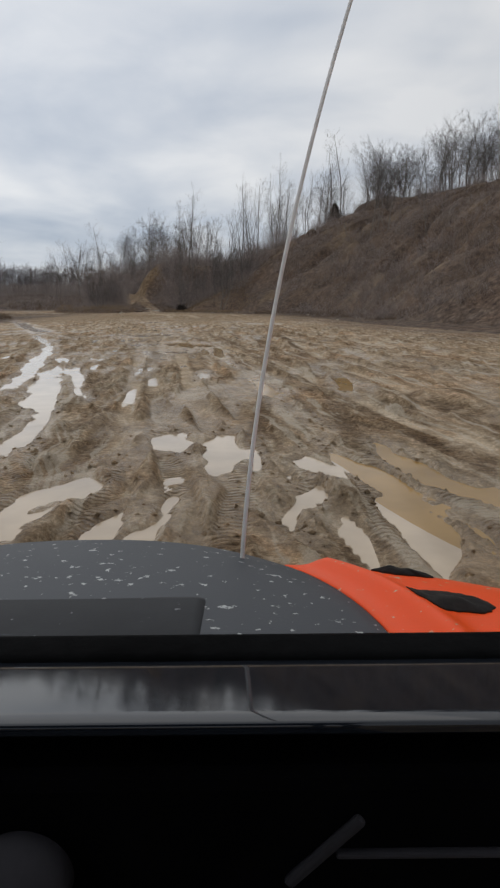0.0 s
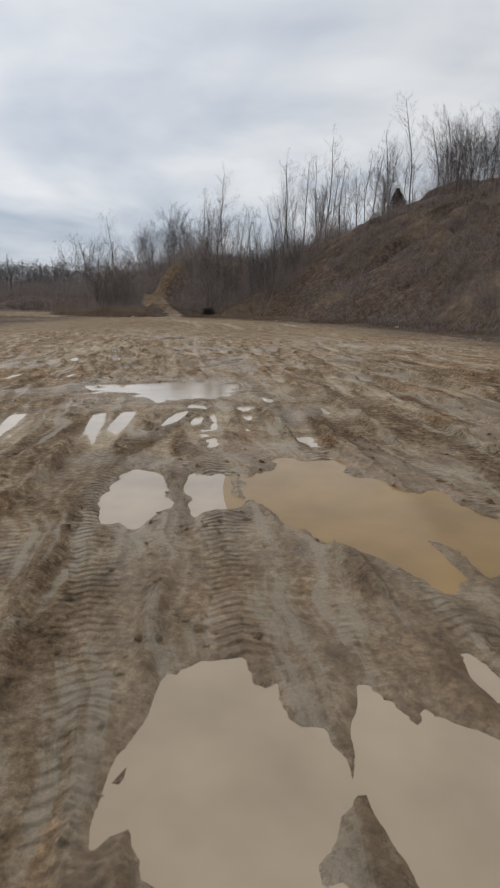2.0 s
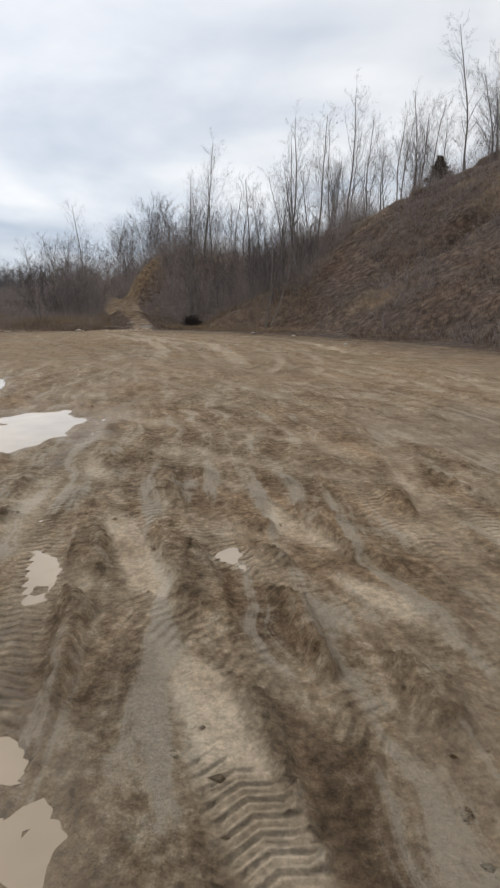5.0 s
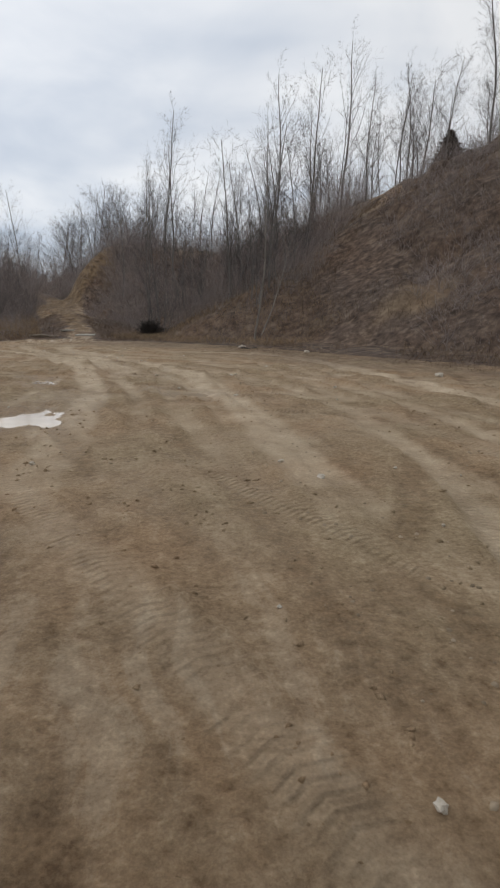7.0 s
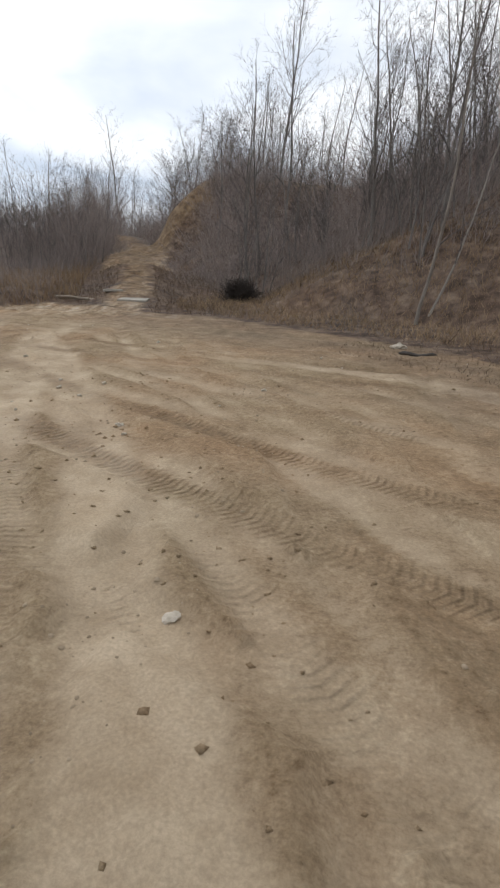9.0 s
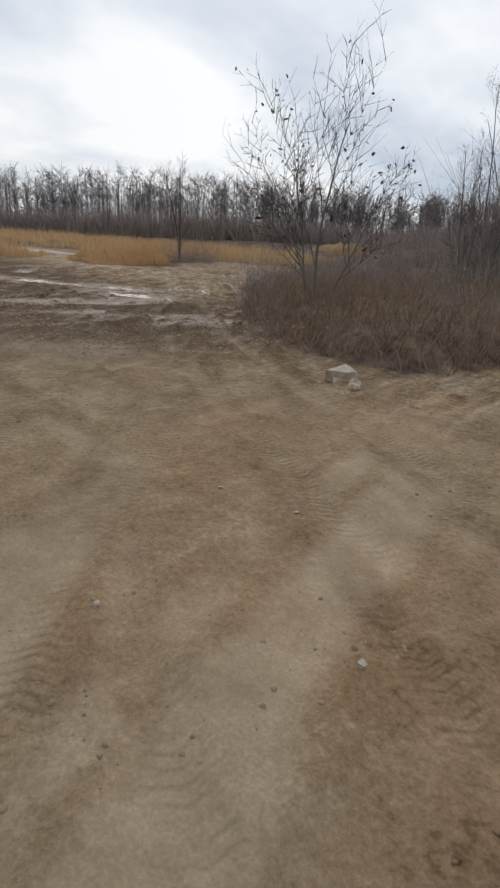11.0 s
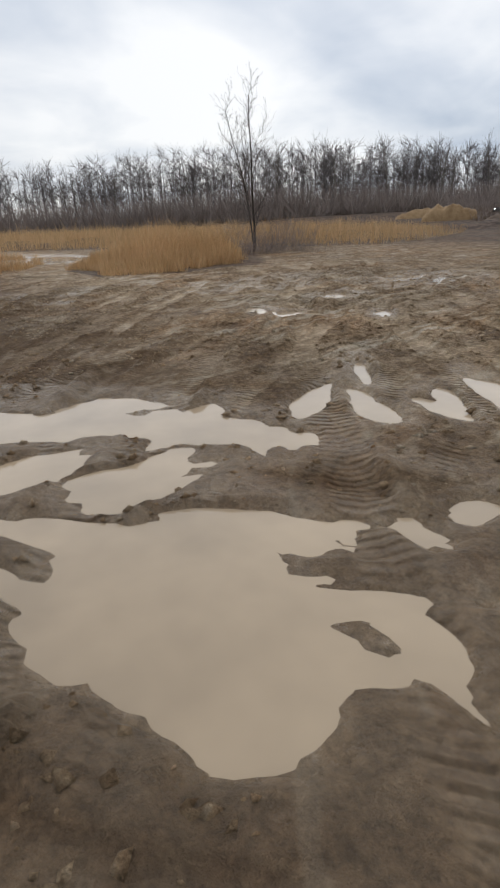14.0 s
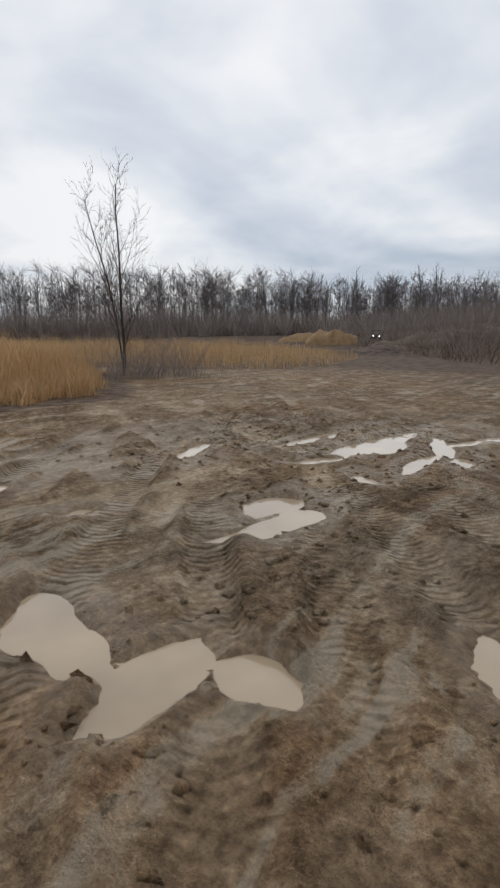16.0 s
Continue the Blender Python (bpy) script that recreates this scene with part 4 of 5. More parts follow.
def plant(group, kinds, spots, sizes, seed):
    rng = np.random.default_rng(seed)
    for (x, y) in spots:
        ob = place(kinds[rng.integers(len(kinds))], x, y, rng.uniform(0, 360), rng.uniform(*sizes))
        tagged(ob, group=group)


def scatter(rng, n, poly, keep=None):
    xs, ys = [p[0] for p in poly], [p[1] for p in poly]
    out = []
    while len(out) < n:
        x, y = rng.uniform(min(xs), max(xs), 4000), rng.uniform(min(ys), max(ys), 4000)
        ok = inside(x, y, poly)
        if keep is not None:
            ok &= keep(x, y)
        out += list(zip(x[ok], y[ok]))
    return out[:n]


def off_trail(x, y):
    return (line_distance(x, y, TRAIL)[0] > 1.9) & (line_distance(x, y, CLIMB)[0] > 1.5)


rng = np.random.default_rng(5)
WOOD = [(-10, 103), (-4, 100.5), (2, 103), (8, 113), (11, 127), (6, 151), (-36, 158), (-28, 132), (-17, 113)]
RIDGE = [(10.5, 121), (15.5, 120), (22.5, 114), (35, 97), (50, 71), (64, 60), (68, 90), (38, 137), (12, 152)]
plant("trees on the slope", SLOPE_TREES[:3], scatter(rng, 46, WOOD, off_trail), (0.5, 0.85), 1)
plant("trees on the ridge", SLOPE_TREES[3:], scatter(rng, 84, RIDGE), (0.55, 1.1), 2)
plant("trees on the ridge", SLOPE_TREES[2:], scatter(rng, 46, [(10.5, 120), (15.5, 118.5), (22.5, 112.5), (35, 96), (42, 98), (26, 118), (16, 125)]), (0.5, 0.95), 8)
BACK = [(-37, 150), (-50, 158), (-78, 190), (-66, 230), (-26, 215), (-16, 165), (-24, 142), (-30, 135)]
plant("trees behind the brush", SLOPE_TREES[1:], scatter(rng, 66, BACK, off_trail), (0.8, 1.3), 6)
for x, y, k, s in ((-3.5, 138, 0, 1.4), (1.5, 140, 0, 1.4), (14.3, 117, 1, 0.62), (-15.1, 131, 0, 0.85), (-13, 124, 1, 0.85), (-3, 119, 0, 0.95), (0, 117, 1, 0.9), (3, 122, 0, 0.9)):
    tagged(place(SLOPE_TREES[k], x, y, 40 * s * 9), group="trees on the slope")
plant("trees by the track", SLOPE_TREES[2:], [(-30, 72), (-33, 69), (-36, 74), (-34, 79), (-38, 70)], (0.8, 1.1), 7)
plant("saplings in the brush", SAPLINGS, scatter(rng, 44, [(-21, 108), (-25, 109), (-31, 115), (-37, 135), (-33, 137), (-24, 117)], off_trail), (0.4, 0.95), 3)
plant("saplings on the hill foot", SAPLINGS, scatter(rng, 26, [(-12, 107), (-7, 104.5), (-3, 100.5), (1, 102), (0, 111), (-11, 113)]), (0.7, 1.2), 4)
PALE = bare_tree("sapling", 160, 8.5, 0.06, 0.22, 10, 0.3, 2, 2, PALE_BARK, label="pale slender bare sapling on the weedy slope")
for x, y, s in ((17.5, 97, 0.9), (19.8, 96, 1.0), (-3.9, 98.4, 1.0), (14.5, 101, 0.6), (23, 86, 0.8)):
    tagged(place(PALE, x, y, x * 50, s), group="pale saplings")
LONE = bare_tree("tree", 176, 6.8, 0.06, 0.36, 16, 0.14, 2, 4, DARK_BARK, lean=0.02, spread=0.5, vase=0.7, label="lone bare tree at the edge of dry reeds", near=True)
tip = max(LONE.children[0].data.vertices, key=lambda v: v.co.z).co
LONE.matrix_world = pose(-53.0, 112.3, float(height(-53.0, 112.3)) - 0.1) @ Vector(tip).rotation_difference(Vector((0.02, 0.0, 1.0))).to_matrix().to_4x4()
LEAFY = bare_tree("tree", 177, 4.25, 0.045, 0.46, 11, 0.25, 4, 4, BARK, lean=0.06, spread=0.6, vase=0.3, label="small tree with a few withered leaves among brush", leaves=170, near=True)
LEAFY.matrix_world = pose(-23.2, 99.9, float(height(-23.2, 99.9)) - 0.1)
for t in SLOPE_TREES + SAPLINGS + [PALE]:
    x, y = {"tree": (8, 142), "sapling": (-27, 113)}[t.name.split(".")[0]]
    x, y = x + rng.uniform(-6, 6), y + rng.uniform(-6, 6)
    t.matrix_world = pose(x, y, float(height(x, y)) - 0.15)


def conifer(name, tall, seed, label):
    rng = np.random.default_rng(seed)
    root = new(name)
    raw("trunk", *rods([(0, 0, -0.2)], [(0, 0, tall * 0.95)], tall * 0.018, 0.02, 7), BARK, root)
    n = 420
    f = rng.uniform(0.06, 1, n) ** 0.8
    a = rng.uniform(0, 2 * math.pi, n)
    ln = (1.02 - f) * tall * 0.3 * rng.uniform(0.6, 1.1, n) + 0.1
    p0 = np.stack([0 * f, 0 * f, f * tall], 1)
    w = np.stack([np.cos(a), np.sin(a), rng.uniform(-0.1, 0.35, n)], 1)
    p1 = p0 + w * ln[:, None]
    sets = [rods(p0, p1, 0.02, 0.006, 3)]
    for _ in range(5):
        t = rng.uniform(0.25, 1, n)[:, None]
        q = p0 * (1 - t) + p1 * t
        sets.append(rods(q, q + unit(w + rng.normal(0, 0.7, w.shape)) * (0.25 * ln + 0.08)[:, None], 0.05, 0.01, 3))
    raw("crown", *joined(*sets), NEEDLE, root)
    return tagged(root, label, "tree")


FIR = conifer("conifer", 4.2, 3, "dark green conifer standing among distant bare trees")
FIR.matrix_world = pose(-128.6, 216, float(height(-128.6, 216)) - 0.1)
c = copy_thing(FIR, pose(13.6, 126.4, float(height(13.6, 126.4)) - 0.1))
c.scale = (1.5, 1.5, 0.85)
tagged(c, "dark evergreen on the ridge among bare trees")
CEDAR = conifer("conifer", 6.0, 5, "dark dense evergreen beside the dirt track")
for k, (x, y, s) in enumerate(((-24.5, 66, 1.0), (-27.2, 67.5, 0.85), (-29.5, 66.5, 0.95), (-31.5, 70, 1.1))):
    c = CEDAR if k == 0 else copy_thing(CEDAR, AWAY)
    c.matrix_world = pose(x, y, float(height(x, y)) - 0.1, 0, 0, 70 * k) @ Matrix.Diagonal((s * 1.7, s * 1.7, s * 0.85, 1))
    tagged(c, group="evergreens by the track")
def bush(name, size, seed, label):
    """A dense round bush of fine dark twigs rising from one base."""
    rng = np.random.default_rng(seed)
    root = new(name)
    n = 260
    w = unit(rng.normal(0, 1, (n, 3)) * (0.55, 0.55, 0.4) + (0, 0, 0.9))
    p0 = np.zeros((n, 3)) + rng.normal(0, 0.12, (n, 3)) * (1, 1, 0) - (0, 0, 0.1)
    p1 = p0 + w * (size * rng.uniform(0.6, 1.1, n))[:, None]
    raw("stems", *rods(p0, p1, 0.012, 0.004, 3), DARK_TWIG, root)
    sets = []
    for _ in range(12):
        t = rng.uniform(0.25, 1, n)[:, None]
        q = p0 * (1 - t) + p1 * t
        sets.append(ribbons(rng, q, q + unit(w + rng.normal(0, 0.7, w.shape)) * (size * rng.uniform(0.12, 0.35, n))[:, None], 0.012, 0.004))
    raw("crown", *joined(*sets), DARK_TWIG, root)
    return tagged(root, label, "shrub")


SHRUB = bush("shrub", 1.15, 9, "dark dense bare shrub at the foot of the wooded hill")
SHRUB.matrix_world = pose(-11.4, 105.8, float(height(-11.4, 105.8)) - 0.05)


def far_forest():
    """The woods along the horizon, joined."""
    rng = np.random.default_rng(31)
    line = [(-340, -40), (-262, 40), (-206, 108), (-168, 152), (-143, 182), (-116, 211), (-92, 234), (-56, 263), (17, 305)]
    seg = rng.integers(0, len(line) - 1, 1150)
    t = rng.uniform(0, 1, 1150)
    a, b = np.array(line, float)[seg], np.array(line, float)[seg + 1]
    p = a + (b - a) * t[:, None] + np.stack([rng.uniform(-4, 4, 1150), np.abs(rng.normal(0, 22, 1150))], 1)
    z = height(p[:, 0], p[:, 1]) - 0.3
    h = rng.uniform(11, 17.5, 1150) * (1 - 0.28 * smooth(-150, -110, p[:, 0]))
    segs, fine = [(np.c_[p, z], np.c_[p + rng.normal(0, 0.3, p.shape), z + h * 0.95], h * 0.011, 0.03)], []
    for k in range(13):
        f = rng.uniform(0.3, 0.95, 1150)
        w = np.stack([rng.normal(0, 1, 1150), rng.normal(0, 1, 1150), rng.uniform(0.8, 1.8, 1150)], 1)
        s = np.c_[p, z + h * f]
        e = s + unit(w) * (h * 0.3 * (1.2 - f))[:, None]
        segs.append((s, e, h * 0.0035, 0.012))
        for _ in range(3):
            g = rng.uniform(0.3, 1, 1150)[:, None]
            q = s * (1 - g) + e * g
            fine.append((q, q + unit(w + rng.normal(0, 0.8, w.shape)) * (h * 0.13)[:, None]))
            fine.append((q, q + unit(w + rng.normal(0, 1.0, w.shape)) * (h * 0.16)[:, None]))
    ob = raw("distant_woods", *joined(*([rods(*s) for s in segs] + [ribbons(rng, a, b, 0.035, 0.012) for a, b in fine])), FAR_WOOD)
    tagged(ob, "bare grey-brown woods along the horizon", "woods", kind="stuff")
    n = 7500
    seg, t = rng.integers(0, len(line) - 1, n), rng.uniform(0, 1, n)
    a, b = np.array(line, float)[seg], np.array(line, float)[seg + 1]
    p = a + (b - a) * t[:, None] + np.stack([rng.uniform(-4, 4, n), rng.uniform(-22, 6, n)], 1)
    z = height(p[:, 0], p[:, 1]) - 0.2
    sets = []
    for _ in range(9):
        w = np.stack([rng.normal(0, 0.6, n), rng.normal(0, 0.5, n), np.ones(n)], 1)
        sets.append(ribbons(rng, np.c_[p, z], np.c_[p, z] + unit(w) * (rng.uniform(2.5, 8.5, n) * (1 - 0.3 * smooth(-150, -110, p[:, 0])))[:, None], 0.055, 0.015))
    tagged(raw("distant_brush", *joined(*sets), BRUSH), "grey-brown brush below the distant woods", "brush", kind="stuff")


far_forest()
FAR_OAK = bare_tree("tree", 181, 14, 0.2, 0.34, 17, 0.3, 1, 4, spread=0.6, label="large bare tree standing in the distant treeline")
for n in range(38):
    t = n / 37
    x = -250 + 195 * t + rng.uniform(-4, 4)
    y = float(np.interp(x, (-250, -206, -168, -143, -116, -92, -56), (45, 100, 145, 176, 202, 226, 255))) + rng.uniform(-8, 4)
    tagged(place(FAR_OAK, x, y, n * 77, rng.uniform(0.65, 1.0), 0.3), group="distant treeline")
FAR_OAK.matrix_world = pose(-113, 206, float(height(-113, 206)) - 0.3)


def stems(name, spots, per, tall, thick, material, label, category, splay=0.35, seed=1, sides=1):
    """Clumps of thin stems with side shoots, joined."""
    rng = np.random.default_rng(seed)
    p = np.repeat(np.asarray(spots, float), per, 0)
    p = p + rng.normal(0, 0.22, p.shape)
    n = len(p)
    base = np.c_[p, height(p[:, 0], p[:, 1]) - 0.05]
    w = unit(np.stack([rng.normal(0, splay, n), rng.normal(0, splay, n), np.ones(n)], 1))
    ln = rng.uniform(*tall, n) * np.clip(0.75 + 2.4 * fbm(p[:, 0] / 3, p[:, 1] / 3, seed, 3), 0.2, 1.5)
    mid = base + w * (ln * 0.55)[:, None]
    w2 = unit(w + rng.normal(0, 0.15, w.shape))
    tip = mid + w2 * (ln * 0.45)[:, None]
    sets = [rods(base, mid, thick, thick * 0.7), ribbons(rng, mid, tip, thick * 0.75, thick * 0.3)]
    for _ in range(sides):
        f = rng.uniform(0, 1, n)[:, None]
        q = mid * (1 - f) + tip * f
        sets.append(ribbons(rng, q, q + unit(w2 + rng.normal(0, 0.6, w.shape)) * (ln * rng.uniform(0.15, 0.4, n))[:, None], thick * 0.6, thick * 0.25))
    return tagged(raw(name, *joined(*sets), material), label, category, kind="stuff")


HOLLOW = [(-34, 116), (-40, 124), (-50, 131), (-60, 142), (-72, 152), (-90, 168), (-112, 186), (-100, 215), (-60, 205), (-42, 160), (-37, 140)]
stems("brush", scatter(rng, 520, [(-21, 109), (-24, 110), (-29, 113), (-36, 128), (-44, 146), (-40, 147), (-33, 136), (-27, 124)], off_trail), 8, (1.0, 5.6), 0.009, BRUSH, "bare grey-brown brush beside the trail", "brush", seed=2, sides=4)
stems("brush", scatter(rng, 380, COPSE[1:9] + [(-24, 106), (-18.5, 104)]), 7, (0.2, 1.5), 0.006, BRUSH, "low bare brush at the edge of the lot", "brush", 0.5, seed=8, sides=4)
stems("brush", scatter(rng, 420, [(-12, 107.5), (-8, 104.8), (-4, 101.5), (0, 102.5), (2, 109), (-2, 119), (-15, 119), (-14, 108)], off_trail), 7, (0.4, 2.4), 0.008, BRUSH, "bare brush at the foot of the wooded slope", "brush", seed=3, sides=4)
stems("brush", scatter(rng, 1500, [(-11, 108), (-6, 105), (-1, 105.5), (4, 114), (7.5, 127), (6, 151), (-36, 158), (-28, 132), (-17, 113)], thick), 6, (0.8, 4.3), 0.012, BRUSH, "bare undergrowth on the wooded slope", "brush", 0.55, seed=4, sides=5)
stems("brush", scatter(rng, 800, [(9, 119), (15.5, 118.5), (22.5, 112.5), (35, 96), (50, 71), (60, 72), (40, 108), (22, 130), (10, 132)]), 6, (0.8, 3.8), 0.011, BRUSH, "bare thicket along the ridge", "brush", seed=15, sides=5)
stems("brush", scatter(rng, 200, [(-17, 110), (-14, 110), (-16, 122), (-19, 134), (-22, 131), (-20, 119)], off_trail), 6, (0.4, 1.7), 0.01, BRUSH, "low bare brush in the draw", "brush", 0.6, seed=23, sides=4)
stems("brush", scatter(rng, 150, [(-28, 125), (-26.2, 123.5), (-26.1, 130), (-24.6, 137), (-29, 138), (-28.6, 131)], lambda x, y: line_distance(x, y, TRAIL)[0] > 1.3), 6, (0.4, 2.0), 0.009, BRUSH, "bare brush on the bank above the trail", "brush", 0.55, seed=28, sides=4)
stems("brush", scatter(rng, 150, [(-26, 131.5), (-21, 131), (-19, 139), (-28, 139)]), 6, (0.4, 2.4), 0.009, BRUSH, "bare brush on top of the bank", "brush", 0.55, seed=29, sides=4)
stems("brush", scatter(rng, 520, BACK, off_trail), 6, (2.0, 6.5), 0.016, BRUSH, "grey-brown thicket behind the trail", "brush", 0.45, seed=21, sides=5)
stems("brush", scatter(rng, 800, HOLLOW, off_trail), 7, (1.0, 4.4), 0.013, BRUSH, "grey-brown brush filling the hollow behind the reeds", "brush", 0.45, seed=16, sides=4)
stems("brush", scatter(rng, 1500, [(15, 60), (23, 48), (40, 60), (30, 100), (12, 118), (4, 108), (4, 91)]), 11, (0.3, 1.7), 0.011, BRUSH, "low dead brush on the hillside", "brush", 0.7, seed=5, sides=4)
stems("brush", scatter(rng, 40, [(-53.2, 110.4), (-50.6, 110.6), (-49.6, 113.4), (-51.9, 115.0), (-54.6, 113.2)]), 16, (0.6, 2.4), 0.006, BRUSH, "twiggy brush round the lone tree", "brush", 0.5, seed=6, sides=4)
stems("brush", scatter(rng, 240, [(-150, 80), (-95, 94), (-88, 100), (-100, 103), (-150, 106)]), 8, (0.8, 2.6), 0.02, BRUSH, "dark brush at the far edge of the lot", "brush", 0.5, seed=19, sides=4)
stems("brush", scatter(rng, 260, [(-22, 60), (-34, 58), (-40, 74), (-30, 82), (-24, 72)]), 8, (0.5, 3.0), 0.009, BRUSH, "bare brush beside the dirt track", "brush", 0.45, seed=17, sides=4)


def blades(name, poly, count, tall, wide, material, label, category, seed, lean=0.3, keep=None, fringe=0.0):
    """Upright dry blades, each a narrow folded leaf, joined."""
    rng = np.random.default_rng(seed)
    p = np.array(scatter(rng, count, poly, keep))
    z = height(p[:, 0], p[:, 1]) - 0.03
    a = rng.uniform(0, 2 * math.pi, count)
    w = wide * rng.uniform(0.6, 1.4, count)
    s = np.stack([np.cos(a) * w, np.sin(a) * w, 0 * a], 1)
    h = rng.uniform(*tall, count)
    if fringe:
        d, _ = line_distance(p[:, 0], p[:, 1], poly + poly[:1])
        h = h * (0.35 + 0.65 * smooth(0, fringe, d)) * (1 - 0.5 * smooth(118, 134, p[:, 1]) * smooth(-78, -66, p[:, 0])) * (0.85 + 1.5 * fbm(p[:, 0] / 1.3, p[:, 1] / 1.3, seed, 3))
    base = np.c_[p, z]
    mid = base + np.stack([rng.normal(0, lean, count) * h * 0.4, rng.normal(0, lean, count) * h * 0.4, h * 0.6], 1)
    tip = mid + np.stack([rng.normal(0, lean, count) * h * 0.5, rng.normal(0, lean, count) * h * 0.5, h * 0.4], 1)
    v = np.stack([base - s, base + s, mid + s * 0.8, mid - s * 0.8, tip + s * 0.15, tip - s * 0.15], 1).reshape(-1, 3)
    k = np.arange(count)[:, None] * 6
    f = np.concatenate([k + [0, 1, 2, 3], k + [3, 2, 4, 5]])
    return tagged(raw(name, v, f, material), label, category, kind="stuff")


def patchy(x, y):
    return (fbm(x / 3.5, y / 3.5, 92, 4) > 0.02) & off_trail(x, y)


blades("weeds", [(9.5, 77), (14.5, 58), (24, 40), (44, 50), (34, 96), (12, 122), (2, 108), (-4, 96)], 30000, (0.1, 0.5), 0.009, WEED, "dead brown weeds in patches on the hillside", "weeds", 11, 0.8, patchy)
blades("weeds", [(11, 67), (13, 67), (6.5, 85), (-1, 94), (-11, 102), (-13, 101), (-8.5, 95.5), (-2, 89), (5, 80)], 7000, (0.03, 0.13), 0.005, WEED, "short dead grass at the foot of the hill", "grass", 12, 0.8, patchy)
blades("weeds", COPSE[:10] + [(-27, 122)], 16000, (0.12, 0.6), 0.009, STRAW, "dead brown weeds under the brush", "weeds", 13, 0.6, off_trail)
blades("weeds", [(-13, 101.5), (-8, 97.5), (-3, 94.5), (1, 97), (-1, 103), (-6, 106), (-12, 108.5), (-14, 105)], 9000, (0.05, 0.32), 0.008, STRAW, "short straw-brown grass before the brush", "grass", 24, 0.8, off_trail)
blades("weeds", MOUTH, 5000, (0.05, 0.3), 0.008, WEED, "short dead weeds at the trail mouth", "weeds", 20, 0.7, lambda x, y: line_distance(x, y, TRAIL)[0] > 0.9)
blades("weeds", WOOD, 9000, (0.1, 0.5), 0.012, WEED, "dead weeds and litter on the wooded slope", "weeds", 14, 0.9, patchy)
blades("weeds", HOLLOW, 14000, (0.2, 0.9), 0.018, WEED, "dead brown weeds in the hollow", "weeds", 18, 0.6, off_trail)
blades("weeds", [(-20, 50), (-34, 48), (-44, 74), (-30, 84), (-21, 70)], 9000, (0.1, 0.6), 0.01, WEED, "dead brown weeds beside the dirt track", "weeds", 19, 0.6)
blades("reeds", REEDS_NEAR, 26000, (0.4, 1.35), 0.008, REED, "golden dry reeds at the edge of the lot", "reeds", 15, 0.36, lambda x, y: line_distance(x, y, REEDS_NEAR + REEDS_NEAR[:1])[0] + 4.5 * fbm(x / 1.7, y / 1.7, 25, 4) > 0.55, 2.6)
blades("reeds", [(-51.5, 98.2), (-51, 101), (-55, 103), (-62, 103.4), (-64, 99), (-58, 95.5)], 6000, (0.3, 1.25), 0.009, REED, "ragged brown reeds at the wet edge of the lot", "reeds", 26, 0.4, lambda x, y: fbm(x / 1.5, y / 1.5, 27, 4) > 0.0, 2.2)
blades("reeds", REEDS_FAR, 44000, (0.5, 1.5), 0.013, REED, "golden dry reed field behind the lot", "reeds", 16, 0.3, None, 3.0)


# ------------------------------------------------------------ stones, slabs and litter
def stone(name, material, seed, size, label, category="rock", flat=0.6):
    rng = np.random.default_rng(seed)
    bm = bmesh.new()
    bmesh.ops.create_icosphere(bm, subdivisions=2, radius=1.0)
    off = rng.uniform(0, 50, 3)
    for v in bm.verts:
        k = 1 + 0.6 * noise.noise(v.co * 1.3 + Vector(off)) + 0.28 * noise.noise(v.co * 2.9 + Vector(off))
        v.co = Vector((v.co.x * k, v.co.y * k * 0.75, v.co.z * k * flat)) * size
    ob = part(name, bm, material)
    return tagged(ob, label, category)


STONES = [stone("rock", ROCK, 300 + n, 0.09, "pale stone lying on the dry mud", flat=f) for n, f in enumerate((0.6, 0.45, 0.7))]
SPOTS_A = [(-2.5, 71.9), (-2.1, 71.3), (-3.8, 81.2), (-3.7, 81.5), (-5.4, 82.5), (-1.3, 78.2), (-8.5, 87.6), (-9.0, 87.2), (-6.2, 88.1), (-7.3, 85.7), (-12.4, 89.7), (-11.0, 89.3), (-8.5, 86.9), (-7.1, 85.4), (-4.7, 78.2), (-3.4, 77.4), (-5.8, 81.0)]
rng = np.random.default_rng(77)
SPOTS_B = [(rng.uniform(-11, 1), rng.uniform(64, 93)) for _ in range(34)] + [(rng.uniform(-24, -12), rng.uniform(89, 96)) for _ in range(26)]
for n, (x, y) in enumerate(SPOTS_A + SPOTS_B):
    s = rng.uniform(0.35, 0.65) if n < len(SPOTS_A) else rng.uniform(0.12, 0.36)
    ob = copy_thing(STONES[n % 3], pose(x, y, float(height(x, y)) + 0.01, rng.uniform(-15, 15), rng.uniform(-15, 15), rng.uniform(0, 360)))
    ob.scale = (s, s, s)
    tagged(ob, group="stones on the lot")
for k, (st, (x, y)) in enumerate(zip(STONES, ((-19.5, 90.8), (-2.9, 84.0), (-9.6, 92.2)))):
    st.matrix_world = pose(x, y, float(height(x, y)) + 0.005, 0, 0, 40 * k) @ Matrix.Diagonal((0.6, 0.6, 0.6, 1))


def slab(name, size, material, label, category, x, y, turn, tilt=0, lift=0.0):
    bm = bmesh.new()
    box(bm, size, bevel=min(size) * 0.18)
    bmesh.ops.subdivide_edges(bm, edges=bm.edges[:], cuts=2, use_grid_fill=True)
    for v in bm.verts:
        v.co += noise.noise_vector(v.co * 2.3 + Vector((x, y, 0))) * min(size) * 0.35
    ob = part(name, bm, material)
    ob.matrix_world = pose(x, y, float(height(x, y)) + size[2] * 0.3 + lift, tilt, 0, turn)
    return tagged(ob, label, category)


